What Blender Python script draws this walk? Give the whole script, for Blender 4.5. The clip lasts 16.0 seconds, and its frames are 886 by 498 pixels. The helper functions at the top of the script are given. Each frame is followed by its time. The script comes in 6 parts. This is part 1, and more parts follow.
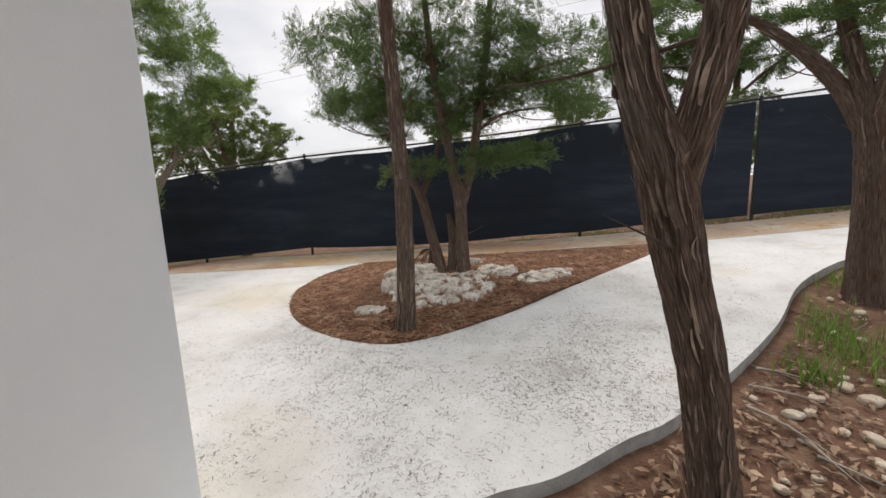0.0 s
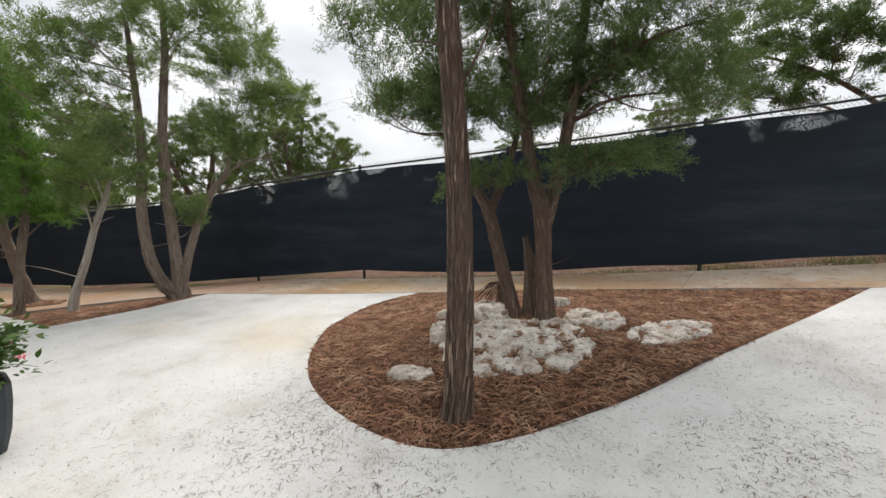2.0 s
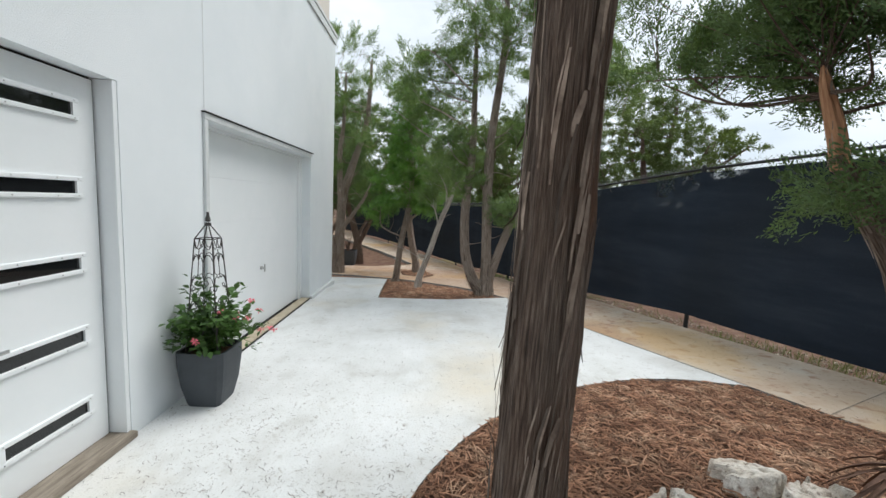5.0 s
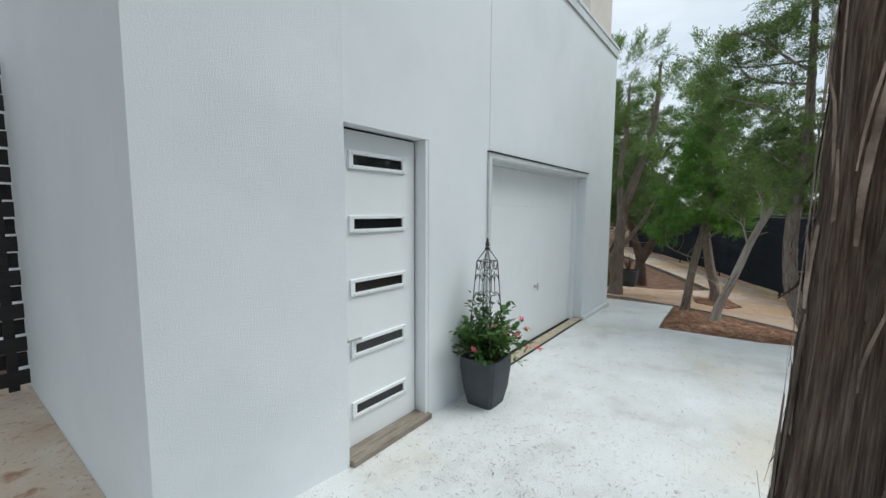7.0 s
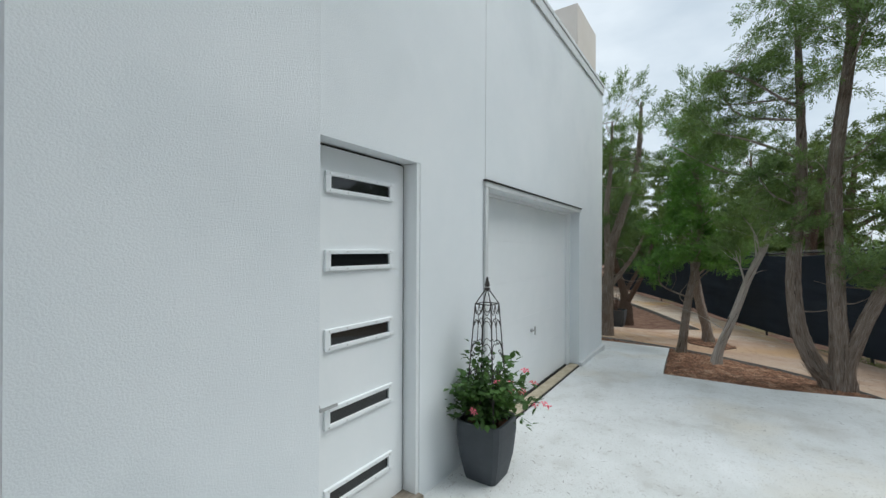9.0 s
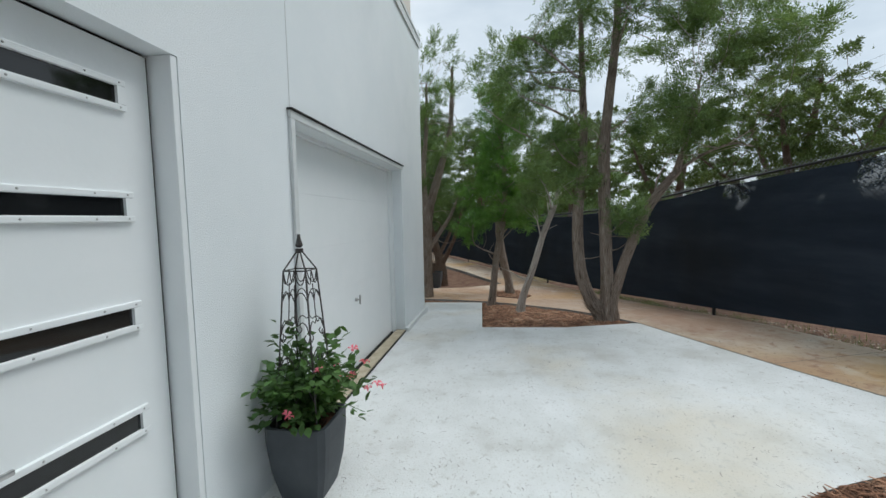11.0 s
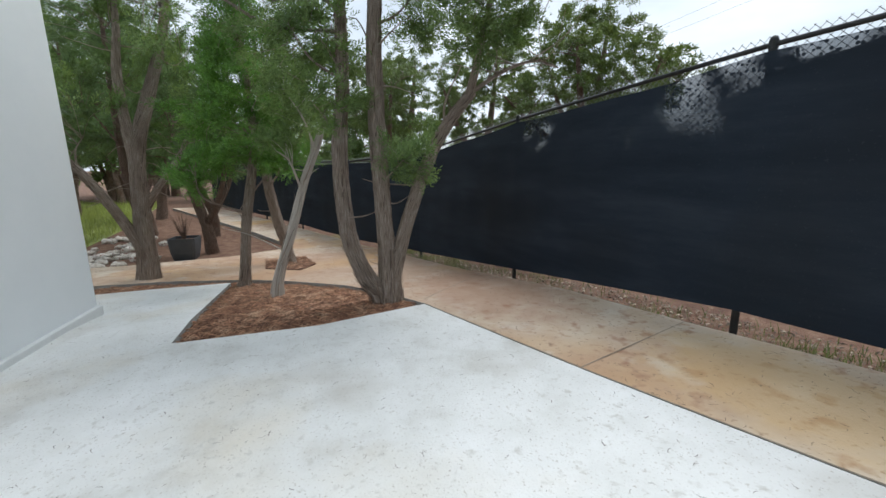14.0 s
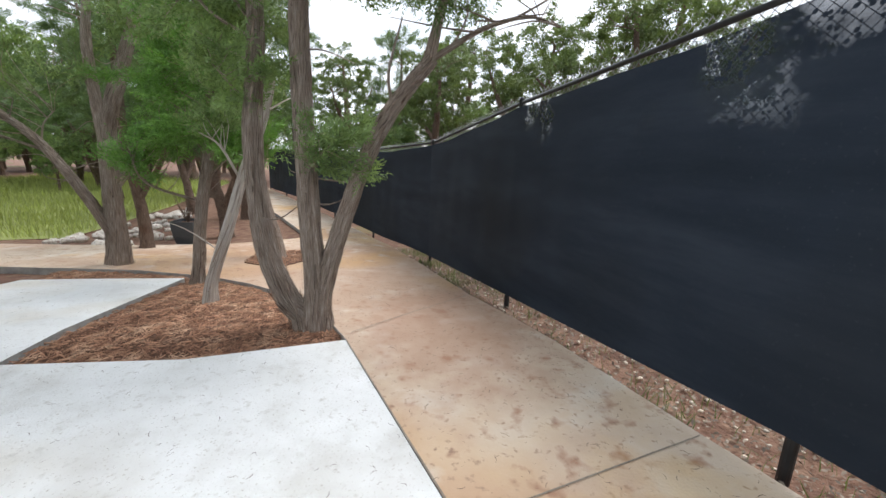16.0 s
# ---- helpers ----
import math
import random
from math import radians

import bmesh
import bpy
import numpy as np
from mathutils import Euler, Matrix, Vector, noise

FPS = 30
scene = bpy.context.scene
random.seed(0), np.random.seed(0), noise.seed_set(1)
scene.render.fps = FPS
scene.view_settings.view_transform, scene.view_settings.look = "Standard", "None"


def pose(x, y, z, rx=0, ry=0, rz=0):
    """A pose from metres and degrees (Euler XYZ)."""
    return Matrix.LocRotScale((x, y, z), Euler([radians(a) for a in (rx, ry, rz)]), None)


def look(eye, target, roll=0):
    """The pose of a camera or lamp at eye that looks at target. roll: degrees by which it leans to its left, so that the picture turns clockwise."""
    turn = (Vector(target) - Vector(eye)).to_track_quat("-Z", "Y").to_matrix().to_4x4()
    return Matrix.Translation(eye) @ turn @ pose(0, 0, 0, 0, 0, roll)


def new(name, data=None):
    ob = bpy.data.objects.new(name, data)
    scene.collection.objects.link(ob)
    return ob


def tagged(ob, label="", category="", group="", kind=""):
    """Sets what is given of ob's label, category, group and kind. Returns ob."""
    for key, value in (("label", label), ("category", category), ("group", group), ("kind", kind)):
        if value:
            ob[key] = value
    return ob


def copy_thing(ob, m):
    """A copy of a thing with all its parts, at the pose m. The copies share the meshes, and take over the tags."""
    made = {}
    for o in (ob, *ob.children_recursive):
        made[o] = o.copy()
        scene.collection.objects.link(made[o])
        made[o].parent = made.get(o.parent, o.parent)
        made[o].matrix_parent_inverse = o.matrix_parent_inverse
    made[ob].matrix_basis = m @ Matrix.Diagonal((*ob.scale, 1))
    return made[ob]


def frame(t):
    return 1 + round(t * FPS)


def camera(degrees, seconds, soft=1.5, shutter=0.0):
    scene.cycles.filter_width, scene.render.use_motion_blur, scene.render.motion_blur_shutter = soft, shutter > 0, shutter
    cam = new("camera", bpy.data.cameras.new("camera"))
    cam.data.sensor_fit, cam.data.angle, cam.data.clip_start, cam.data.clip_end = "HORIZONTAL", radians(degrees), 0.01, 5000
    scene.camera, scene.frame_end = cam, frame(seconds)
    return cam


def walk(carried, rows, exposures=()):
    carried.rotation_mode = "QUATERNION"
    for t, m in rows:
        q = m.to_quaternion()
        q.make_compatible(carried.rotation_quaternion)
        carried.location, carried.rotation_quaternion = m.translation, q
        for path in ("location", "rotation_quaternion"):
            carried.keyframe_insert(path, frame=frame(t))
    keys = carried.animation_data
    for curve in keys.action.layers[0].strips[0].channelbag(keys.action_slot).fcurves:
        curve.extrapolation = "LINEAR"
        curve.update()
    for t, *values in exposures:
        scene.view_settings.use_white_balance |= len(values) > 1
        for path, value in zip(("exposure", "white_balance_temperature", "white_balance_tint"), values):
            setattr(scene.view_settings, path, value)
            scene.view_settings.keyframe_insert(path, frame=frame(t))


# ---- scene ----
cam = camera(95.4, 16.0)
PATH = [
    (0, (-0.113, 0.108, 1.408), (-1.021, 1.863, 1.098), -2),
    (0.5, (-0.28, 0.385, 1.427), (-1.191, 2.149, 1.189), -1.2),
    (1, (-0.47, 0.728, 1.378), (-1.45, 2.463, 1.211), -1.3),
    (1.5, (-0.621, 0.983, 1.335), (-1.686, 2.665, 1.148), -1.8),
    (2, (-0.765, 1.263, 1.34), (-1.963, 2.852, 1.136), -1.2),
    (2.5, (-0.884, 1.576, 1.338), (-2.186, 3.085, 1.176), 0.3),
    (3, (-1.042, 1.894, 1.382), (-2.452, 3.305, 1.235), 0.7),
    (3.5, (-1.143, 2.215, 1.385), (-2.744, 3.404, 1.23), 0.79),
    (4, (-1.218, 2.482, 1.44), (-2.988, 3.393, 1.248), 1.37),
    (4.5, (-1.3, 2.741, 1.476), (-3.184, 3.372, 1.245), 2.47),
    (5, (-1.335, 2.943, 1.521), (-3.321, 2.994, 1.29), 2.8),
    (5.2, (-1.357, 2.999, 1.522), (-3.33, 2.747, 1.306), 2.01),
    (7.3, (-1.394, 3.044, 1.608), (-2.95, 1.8, 1.428), 0.14),
    (7.5, (-1.396, 3.045, 1.611), (-2.936, 1.779, 1.446), 0.1),
    (8, (-1.45, 2.965, 1.606), (-2.993, 1.697, 1.491), 0.03),
    (8.2, (-1.499, 2.9, 1.592), (-3.057, 1.649, 1.502), 0.02),
    (10.3, (-1.988, 2.455, 1.538), (-3.87, 1.779, 1.54), -1),
    (10.5, (-2.037, 2.429, 1.515), (-3.957, 1.871, 1.461), -1),
    (11, (-2.225, 2.422, 1.437), (-4.197, 2.123, 1.289), -1.2),
    (11.5, (-2.5, 2.496, 1.389), (-4.487, 2.401, 1.178), -0.9),
    (12, (-2.812, 2.545, 1.331), (-4.794, 2.623, 1.074), -0.8),
    (12.5, (-3.182, 2.667, 1.295), (-5.147, 2.896, 0.998), -0.9),
    (13, (-3.556, 2.864, 1.299), (-5.495, 3.224, 0.965), -0.8),
    (13.5, (-3.861, 3.086, 1.297), (-5.774, 3.55, 0.941), -0.7),
    (14, (-4.157, 3.417, 1.3), (-6.054, 3.91, 0.905), -0.5),
    (14.5, (-4.404, 3.735, 1.286), (-6.304, 4.206, 0.874), 0.3),
    (15, (-4.647, 4.01, 1.322), (-6.556, 4.426, 0.892), 1.2),
    (15.5, (-4.842, 4.33, 1.332), (-6.768, 4.644, 0.894), 1.9),
    (16, (-5.019, 4.631, 1.339), (-6.963, 4.799, 0.901), 2.3),
]
walk(cam, [(t, look(eye, target, roll)) for t, eye, target, roll in PATH],
     [(0, 0.26, 7050, 15), (1.5, 0.32, 6950, 13), (3.5, 0.52, 6850, 12), (5, 0.43, 6350, 8), (8, 0.10, 6100, 5), (10.5, 0.08, 6100, 5), (12.5, 0.15, 6150, 6), (14.5, 0.60, 6200, 9), (16, 0.98, 6350, 12)])

# ---------------- light ----------------
world = bpy.data.worlds.new("overcast_sky")
scene.world = world
world.use_nodes = True
wn, wl = world.node_tree.nodes, world.node_tree.links
wn.clear()
sky = wn.new("ShaderNodeTexSky")
sky.sky_type, sky.sun_disc = "NISHITA", False
sky.sun_elevation, sky.sun_rotation = radians(59), radians(325)
sky_gain = wn.new("ShaderNodeMixRGB")
sky_gain.blend_type = "MULTIPLY"
sky_gain.inputs["Fac"].default_value = 1.0
sky_gain.inputs["Color2"].default_value = (0.1, 0.1, 0.1, 1)
cloud_co = wn.new("ShaderNodeTexCoord")
cloud_map = wn.new("ShaderNodeMapping")
cloud_map.inputs["Scale"].default_value = (1.6, 1.6, 4.0)
cloud = wn.new("ShaderNodeTexNoise")
cloud.inputs["Scale"].default_value, cloud.inputs["Detail"].default_value = 1.6, 5
ramp = wn.new("ShaderNodeValToRGB")
ramp.color_ramp.elements[0].position, ramp.color_ramp.elements[0].color = 0.34, (0.60, 0.655, 0.71, 1)
ramp.color_ramp.elements[1].position, ramp.color_ramp.elements[1].color = 0.66, (0.90, 0.925, 0.95, 1)
mixs = wn.new("ShaderNodeMixRGB")
mixs.inputs["Fac"].default_value = 0.86
bg = wn.new("ShaderNodeBackground")
bg.inputs["Strength"].default_value = 1.0
wout = wn.new("ShaderNodeOutputWorld")
wl.new(sky.outputs["Color"], sky_gain.inputs["Color1"])
wl.new(cloud_co.outputs["Generated"], cloud_map.inputs["Vector"])
wl.new(cloud_map.outputs["Vector"], cloud.inputs["Vector"])
wl.new(cloud.outputs["Fac"], ramp.inputs["Fac"])
wl.new(sky_gain.outputs["Color"], mixs.inputs["Color1"])
wl.new(ramp.outputs["Color"], mixs.inputs["Color2"])
wl.new(mixs.outputs["Color"], bg.inputs["Color"])
wl.new(bg.outputs["Background"], wout.inputs["Surface"])
sun = new("sun", bpy.data.lights.new("sun", "SUN"))
sun.data.energy, sun.data.angle, sun.data.color = 1.85, radians(35), (1.0, 0.97, 0.93)
sun.matrix_world = look((-7, 14, 20), (0, 4, 0))

# ---------------- materials ----------------


def ground_z(x, y):
    """The paved ground's height: level along the house, rising to the north-east, falling to the west."""
    yy = min(max(y, 1.15), 10.5) - 1.15
    z = 0.0089 * yy * max(min(x, 4.0) + 8, -3)
    if x < -8:
        z -= 0.08 * min(-8 - x, 6)
    return z


def material(name, stops, scale=8.0, rough=0.8, bump=0.2, bump_scale=60.0, stretch=(1, 1, 1), metal=0.0, detail=6,
             vary=0.0, coords="Object", spots=None, bump_dist=0.01):
    """Noise colour over a ramp, finer relief, an optional second stain layer (colour, scale, from, to), and variation by object."""
    m = bpy.data.materials.new(name)
    m.use_nodes = True
    n, l = m.node_tree.nodes, m.node_tree.links
    b = n["Principled BSDF"]
    b.inputs["Roughness"].default_value, b.inputs["Metallic"].default_value = rough, metal
    co = n.new("ShaderNodeTexCoord")
    mp = n.new("ShaderNodeMapping")
    mp.inputs["Scale"].default_value = stretch
    l.new(co.outputs[coords], mp.inputs["Vector"])
    t = n.new("ShaderNodeTexNoise")
    t.inputs["Scale"].default_value, t.inputs["Detail"].default_value, t.inputs["Roughness"].default_value = scale, detail, 0.65
    l.new(mp.outputs["Vector"], t.inputs["Vector"])
    r = n.new("ShaderNodeValToRGB")
    e = r.color_ramp.elements
    e[0].position, e[0].color = stops[0][0], (*stops[0][1], 1)
    e[1].position, e[1].color = stops[-1][0], (*stops[-1][1], 1)
    for p, c in stops[1:-1]:
        e.new(p).color = (*c, 1)
    l.new(t.outputs["Fac"], r.inputs["Fac"])
    col = r.outputs["Color"]
    for colour, sc, lo, hi in spots or ():
        t2 = n.new("ShaderNodeTexNoise")
        t2.inputs["Scale"].default_value, t2.inputs["Detail"].default_value = sc, 7
        l.new(co.outputs[coords], t2.inputs["Vector"])
        mr = n.new("ShaderNodeMapRange")
        mr.inputs["From Min"].default_value, mr.inputs["From Max"].default_value = lo, hi
        l.new(t2.outputs["Fac"], mr.inputs["Value"])
        mx = n.new("ShaderNodeMixRGB")
        mx.inputs["Color2"].default_value = (*colour, 1)
        l.new(mr.outputs["Result"], mx.inputs["Fac"])
        l.new(col, mx.inputs["Color1"])
        col = mx.outputs["Color"]
    if vary:
        geo = n.new("ShaderNodeNewGeometry")
        hs = n.new("ShaderNodeHueSaturation")
        mr = n.new("ShaderNodeMapRange")
        mr.inputs["To Min"].default_value, mr.inputs["To Max"].default_value = 1 - vary, 1 + vary
        l.new(geo.outputs["Random Per Island"], mr.inputs["Value"])
        l.new(mr.outputs["Result"], hs.inputs["Value"])
        l.new(col, hs.inputs["Color"])
        col = hs.outputs["Color"]
    l.new(col, b.inputs["Base Color"])
    if bump:
        t3 = n.new("ShaderNodeTexNoise")
        t3.inputs["Scale"].default_value, t3.inputs["Detail"].default_value = bump_scale, 5
        l.new(mp.outputs["Vector"], t3.inputs["Vector"])
        bp = n.new("ShaderNodeBump")
        bp.inputs["Strength"].default_value, bp.inputs["Distance"].default_value = bump, bump_dist
        l.new(t3.outputs["Fac"], bp.inputs["Height"])
        l.new(bp.outputs["Normal"], b.inputs["Normal"])
    return m


M_STUCCO = material("white_stucco", [(0.3, (0.74, 0.78, 0.80)), (0.7, (0.80, 0.83, 0.845))], 1.1, 0.85, 0.25, 140, spots=[((0.66, 0.70, 0.72), 0.7, 0.56, 0.8)])
M_CREAM = material("cream_stucco", [(0.3, (0.66, 0.60, 0.54)), (0.7, (0.72, 0.66, 0.60))], 2, 0.85, 0.25, 140)
M_PAINT = material("white_door_paint", [(0.3, (0.78, 0.81, 0.82)), (0.7, (0.82, 0.84, 0.85))], 3, 0.42, 0.05, 40)
M_TRIM = material("grey_white_trim", [(0.3, (0.60, 0.62, 0.62)), (0.7, (0.72, 0.74, 0.74))], 5, 0.5, 0.1, 60)
M_SLAB = material("pale_concrete", [(0.25, (0.50, 0.49, 0.46)), (0.45, (0.68, 0.69, 0.68)), (0.7, (0.78, 0.79, 0.79))], 1.6, 0.85, 0.35, 90, detail=8,
                  spots=[((0.64, 0.56, 0.42), 0.5, 0.56, 0.78), ((0.56, 0.55, 0.52), 1.3, 0.58, 0.78), ((0.50, 0.49, 0.46), 19, 0.60, 0.80), ((0.42, 0.39, 0.35), 80, 0.60, 0.74)])
M_EDGE = material("grey_concrete_edge", [(0.3, (0.26, 0.26, 0.25)), (0.7, (0.42, 0.42, 0.40))], 9, 0.9, 0.5, 60)
M_PATH = material("stained_tan_concrete", [(0.25, (0.40, 0.29, 0.20)), (0.5, (0.55, 0.445, 0.34)), (0.75, (0.64, 0.56, 0.455))], 1.3, 0.85, 0.4, 70, detail=9,
                  spots=[((0.58, 0.37, 0.15), 0.42, 0.52, 0.68), ((0.42, 0.25, 0.155), 0.7, 0.50, 0.78), ((0.34, 0.19, 0.12), 7, 0.57, 0.72), ((0.60, 0.53, 0.44), 2.6, 0.57, 0.70), ((0.30, 0.20, 0.14), 28, 0.60, 0.74)])
pn, pl_ = M_PATH.node_tree.nodes, M_PATH.node_tree.links


def path_stain(colour, at, size, strength, grain):
    """A wide soft soil or rust stain with a broken outline."""
    co = pn.new("ShaderNodeTexCoord")
    mp = pn.new("ShaderNodeMapping")
    mp.vector_type = "TEXTURE"
    mp.inputs["Location"].default_value, mp.inputs["Scale"].default_value = (*at, 0), (*size, 50)
    ln = pn.new("ShaderNodeVectorMath")
    ln.operation = "LENGTH"
    nz = pn.new("ShaderNodeTexNoise")
    nz.inputs["Scale"].default_value, nz.inputs["Detail"].default_value = grain, 8
    ad = pn.new("ShaderNodeMath")
    ad.operation = "ADD"
    mr = pn.new("ShaderNodeMapRange")
    mr.inputs["From Min"].default_value, mr.inputs["From Max"].default_value = 1.65, 1.15
    mr.inputs["To Max"].default_value = strength
    mx = pn.new("ShaderNodeMixRGB")
    mx.inputs["Color2"].default_value = (*colour, 1)
    base = pn["Principled BSDF"].inputs["Base Color"]
    old = base.links[0].from_socket
    pl_.new(co.outputs["Object"], mp.inputs["Vector"])
    pl_.new(mp.outputs["Vector"], ln.inputs[0])
    pl_.new(co.outputs["Object"], nz.inputs["Vector"])
    pl_.new(ln.outputs["Value"], ad.inputs[0])
    pl_.new(nz.outputs["Fac"], ad.inputs[1])
    pl_.new(ad.outputs["Value"], mr.inputs["Value"])
    pl_.new(mr.outputs["Result"], mx.inputs["Fac"])
    pl_.new(old, mx.inputs["Color1"])
    pl_.new(mx.outputs["Color"], base)


path_stain((0.33, 0.20, 0.135), (-10.5, 3.3), (3.2, 3.2), 0.55, 5.0)
path_stain((0.36, 0.20, 0.13), (-8.2, 5.0), (1.3, 0.8), 0.5, 6.0)
path_stain((0.62, 0.41, 0.17), (-5.6, 5.75), (0.95, 0.5), 0.45, 5.0)
path_stain((0.38, 0.22, 0.15), (-2.4, 6.9), (1.4, 0.5), 0.5, 8.0)
M_SOIL = material("red_brown_soil", [(0.25, (0.075, 0.036, 0.024)), (0.5, (0.16, 0.083, 0.052)), (0.75, (0.28, 0.18, 0.12))], 5, 0.95, 0.8, 40, bump_dist=0.03,
                  spots=[((0.30, 0.22, 0.15), 9, 0.62, 0.76), ((0.16, 0.17, 0.05), 0.22, 0.58, 0.72)])
M_MULCHBED = material("mulch_base", [(0.3, (0.05, 0.024, 0.014)), (0.7, (0.17, 0.08, 0.045))], 26, 0.95, 1.0, 60, bump_dist=0.03)
M_MULCH = material("shredded_bark_mulch", [(0.25, (0.15, 0.068, 0.040)), (0.5, (0.31, 0.165, 0.10)), (0.75, (0.54, 0.37, 0.25))], 6, 0.9, 0.5, 90, vary=0.55)
M_LITTER = material("dry_needle_litter", [(0.3, (0.045, 0.034, 0.028)), (0.7, (0.15, 0.105, 0.078))], 6, 0.9, 0, vary=0.5)
M_DRYLEAF = material("dry_brown_leaves", [(0.3, (0.20, 0.12, 0.075)), (0.7, (0.42, 0.30, 0.21))], 4, 0.85, 0, vary=0.45)
M_VERGE = material("grey_leaf_litter", [(0.3, (0.085, 0.062, 0.046)), (0.7, (0.27, 0.22, 0.165))], 4, 0.85, 0, vary=0.5)
M_ROCK = material("pitted_limestone", [(0.28, (0.20, 0.13, 0.09)), (0.40, (0.52, 0.455, 0.385)), (0.58, (0.76, 0.72, 0.655))], 6.0, 0.92, 1.0, 26, detail=10, bump_dist=0.03,
                  spots=[((0.50, 0.49, 0.45), 2.5, 0.58, 0.76), ((0.27, 0.145, 0.09), 9, 0.58, 0.68), ((0.20, 0.16, 0.13), 34, 0.60, 0.70)])
M_DEADLEAF = material("dead_yucca_leaf", [(0.3, (0.07, 0.035, 0.024)), (0.7, (0.22, 0.125, 0.085))], 9, 0.85, 0.2, 60, vary=0.3)
M_PEBBLE = material("cream_pebbles", [(0.3, (0.42, 0.33, 0.24)), (0.7, (0.66, 0.60, 0.51))], 4, 0.9, 0.4, 50, vary=0.3)
M_SCREEN = material("black_privacy_screen", [(0.32, (0.011, 0.018, 0.029)), (0.52, (0.018, 0.027, 0.042)), (0.70, (0.030, 0.041, 0.058))], 1.1, 0.75, 0.3, 260, stretch=(0.5, 0.5, 3.2), spots=[((0.014, 0.019, 0.026), 0.45, 0.48, 0.66), ((0.036, 0.046, 0.060), 60, 0.62, 0.80)])
M_METAL = material("black_painted_steel", [(0.3, (0.006, 0.007, 0.008)), (0.7, (0.02, 0.021, 0.022))], 12, 0.42, 0.1, 80)
M_WIRE = material("galvanised_wire", [(0.3, (0.22, 0.23, 0.24)), (0.7, (0.42, 0.43, 0.44))], 20, 0.45, 0, metal=0.6)
M_IRON = material("dark_wrought_iron", [(0.3, (0.02, 0.018, 0.018)), (0.7, (0.06, 0.05, 0.045))], 30, 0.55, 0.3, 120)
M_POT = material("charcoal_planter", [(0.3, (0.035, 0.042, 0.05)), (0.7, (0.06, 0.068, 0.078))], 4, 0.6, 0.1, 120)
M_WOOD = material("weathered_sill", [(0.3, (0.16, 0.13, 0.10)), (0.7, (0.36, 0.31, 0.25))], 5, 0.85, 0.4, 60, stretch=(1, 9, 9))
M_GAP = material("dark_seal", [(0.3, (0.01, 0.01, 0.01)), (0.7, (0.025, 0.022, 0.02))], 10, 0.9, 0)
M_SLAT = material("black_stained_slats", [(0.3, (0.008, 0.007, 0.008)), (0.7, (0.022, 0.019, 0.02))], 5, 0.6, 0.3, 60, stretch=(1, 6, 6))
M_STEEL = material("brushed_steel", [(0.3, (0.4, 0.4, 0.4)), (0.7, (0.6, 0.6, 0.6))], 20, 0.3, 0, metal=1.0)
M_BARK = material("shaggy_juniper_bark", [(0.32, (0.035, 0.022, 0.016)), (0.45, (0.125, 0.080, 0.057)), (0.58, (0.24, 0.172, 0.130)), (0.72, (0.40, 0.325, 0.265))], 6.0, 0.95, 1.0, 9.0,
                  stretch=(26, 1.5, 1), coords="UV", detail=10, bump_dist=0.03, spots=[((0.15, 0.075, 0.045), 2.0, 0.52, 0.70), ((0.27, 0.235, 0.205), 0.8, 0.54, 0.75)])
M_BARKPALE = material("bare_grey_bark", [(0.30, (0.08, 0.056, 0.042)), (0.44, (0.27, 0.205, 0.162)), (0.57, (0.44, 0.365, 0.305)), (0.70, (0.62, 0.56, 0.50))], 5.0, 0.95, 1.0, 9.0,
                      stretch=(24, 1.4, 1), coords="UV", detail=10, bump_dist=0.03, spots=[((0.15, 0.10, 0.072), 1.6, 0.54, 0.74)])
M_BARKWHITE = material("bleached_bare_bark", [(0.32, (0.24, 0.195, 0.16)), (0.5, (0.52, 0.47, 0.415)), (0.72, (0.68, 0.63, 0.57))], 5.0, 0.95, 0.9, 9.0,
                       stretch=(12, 0.8, 1), coords="UV", detail=9, bump_dist=0.02)
M_TORN = material("torn_orange_heartwood", [(0.3, (0.30, 0.14, 0.07)), (0.7, (0.55, 0.30, 0.17))], 8.0, 0.9, 0.8, 12.0, stretch=(10, 1, 1), coords="UV")
M_STRIP = material("peeling_bark_strips", [(0.3, (0.07, 0.045, 0.032)), (0.7, (0.34, 0.265, 0.21))], 12, 0.95, 0.4, 60, vary=0.55)


def foliage(name, dark, light, vary=0.5, scale=2.2):
    m = material(name, [(0.3, dark), (0.7, light)], scale, 0.65, 0, vary=vary)
    b = m.node_tree.nodes["Principled BSDF"]
    tr = m.node_tree.nodes.new("ShaderNodeBsdfTranslucent")
    tr.inputs["Color"].default_value = (light[0] * 1.6, light[1] * 1.6, light[2] * 0.8, 1)
    ad = m.node_tree.nodes.new("ShaderNodeMixShader")
    ad.inputs["Fac"].default_value = 0.2
    m.node_tree.links.new(b.outputs["BSDF"], ad.inputs[1])
    m.node_tree.links.new(tr.outputs["BSDF"], ad.inputs[2])
    m.node_tree.links.new(ad.outputs["Shader"], m.node_tree.nodes["Material Output"].inputs["Surface"])
    return m


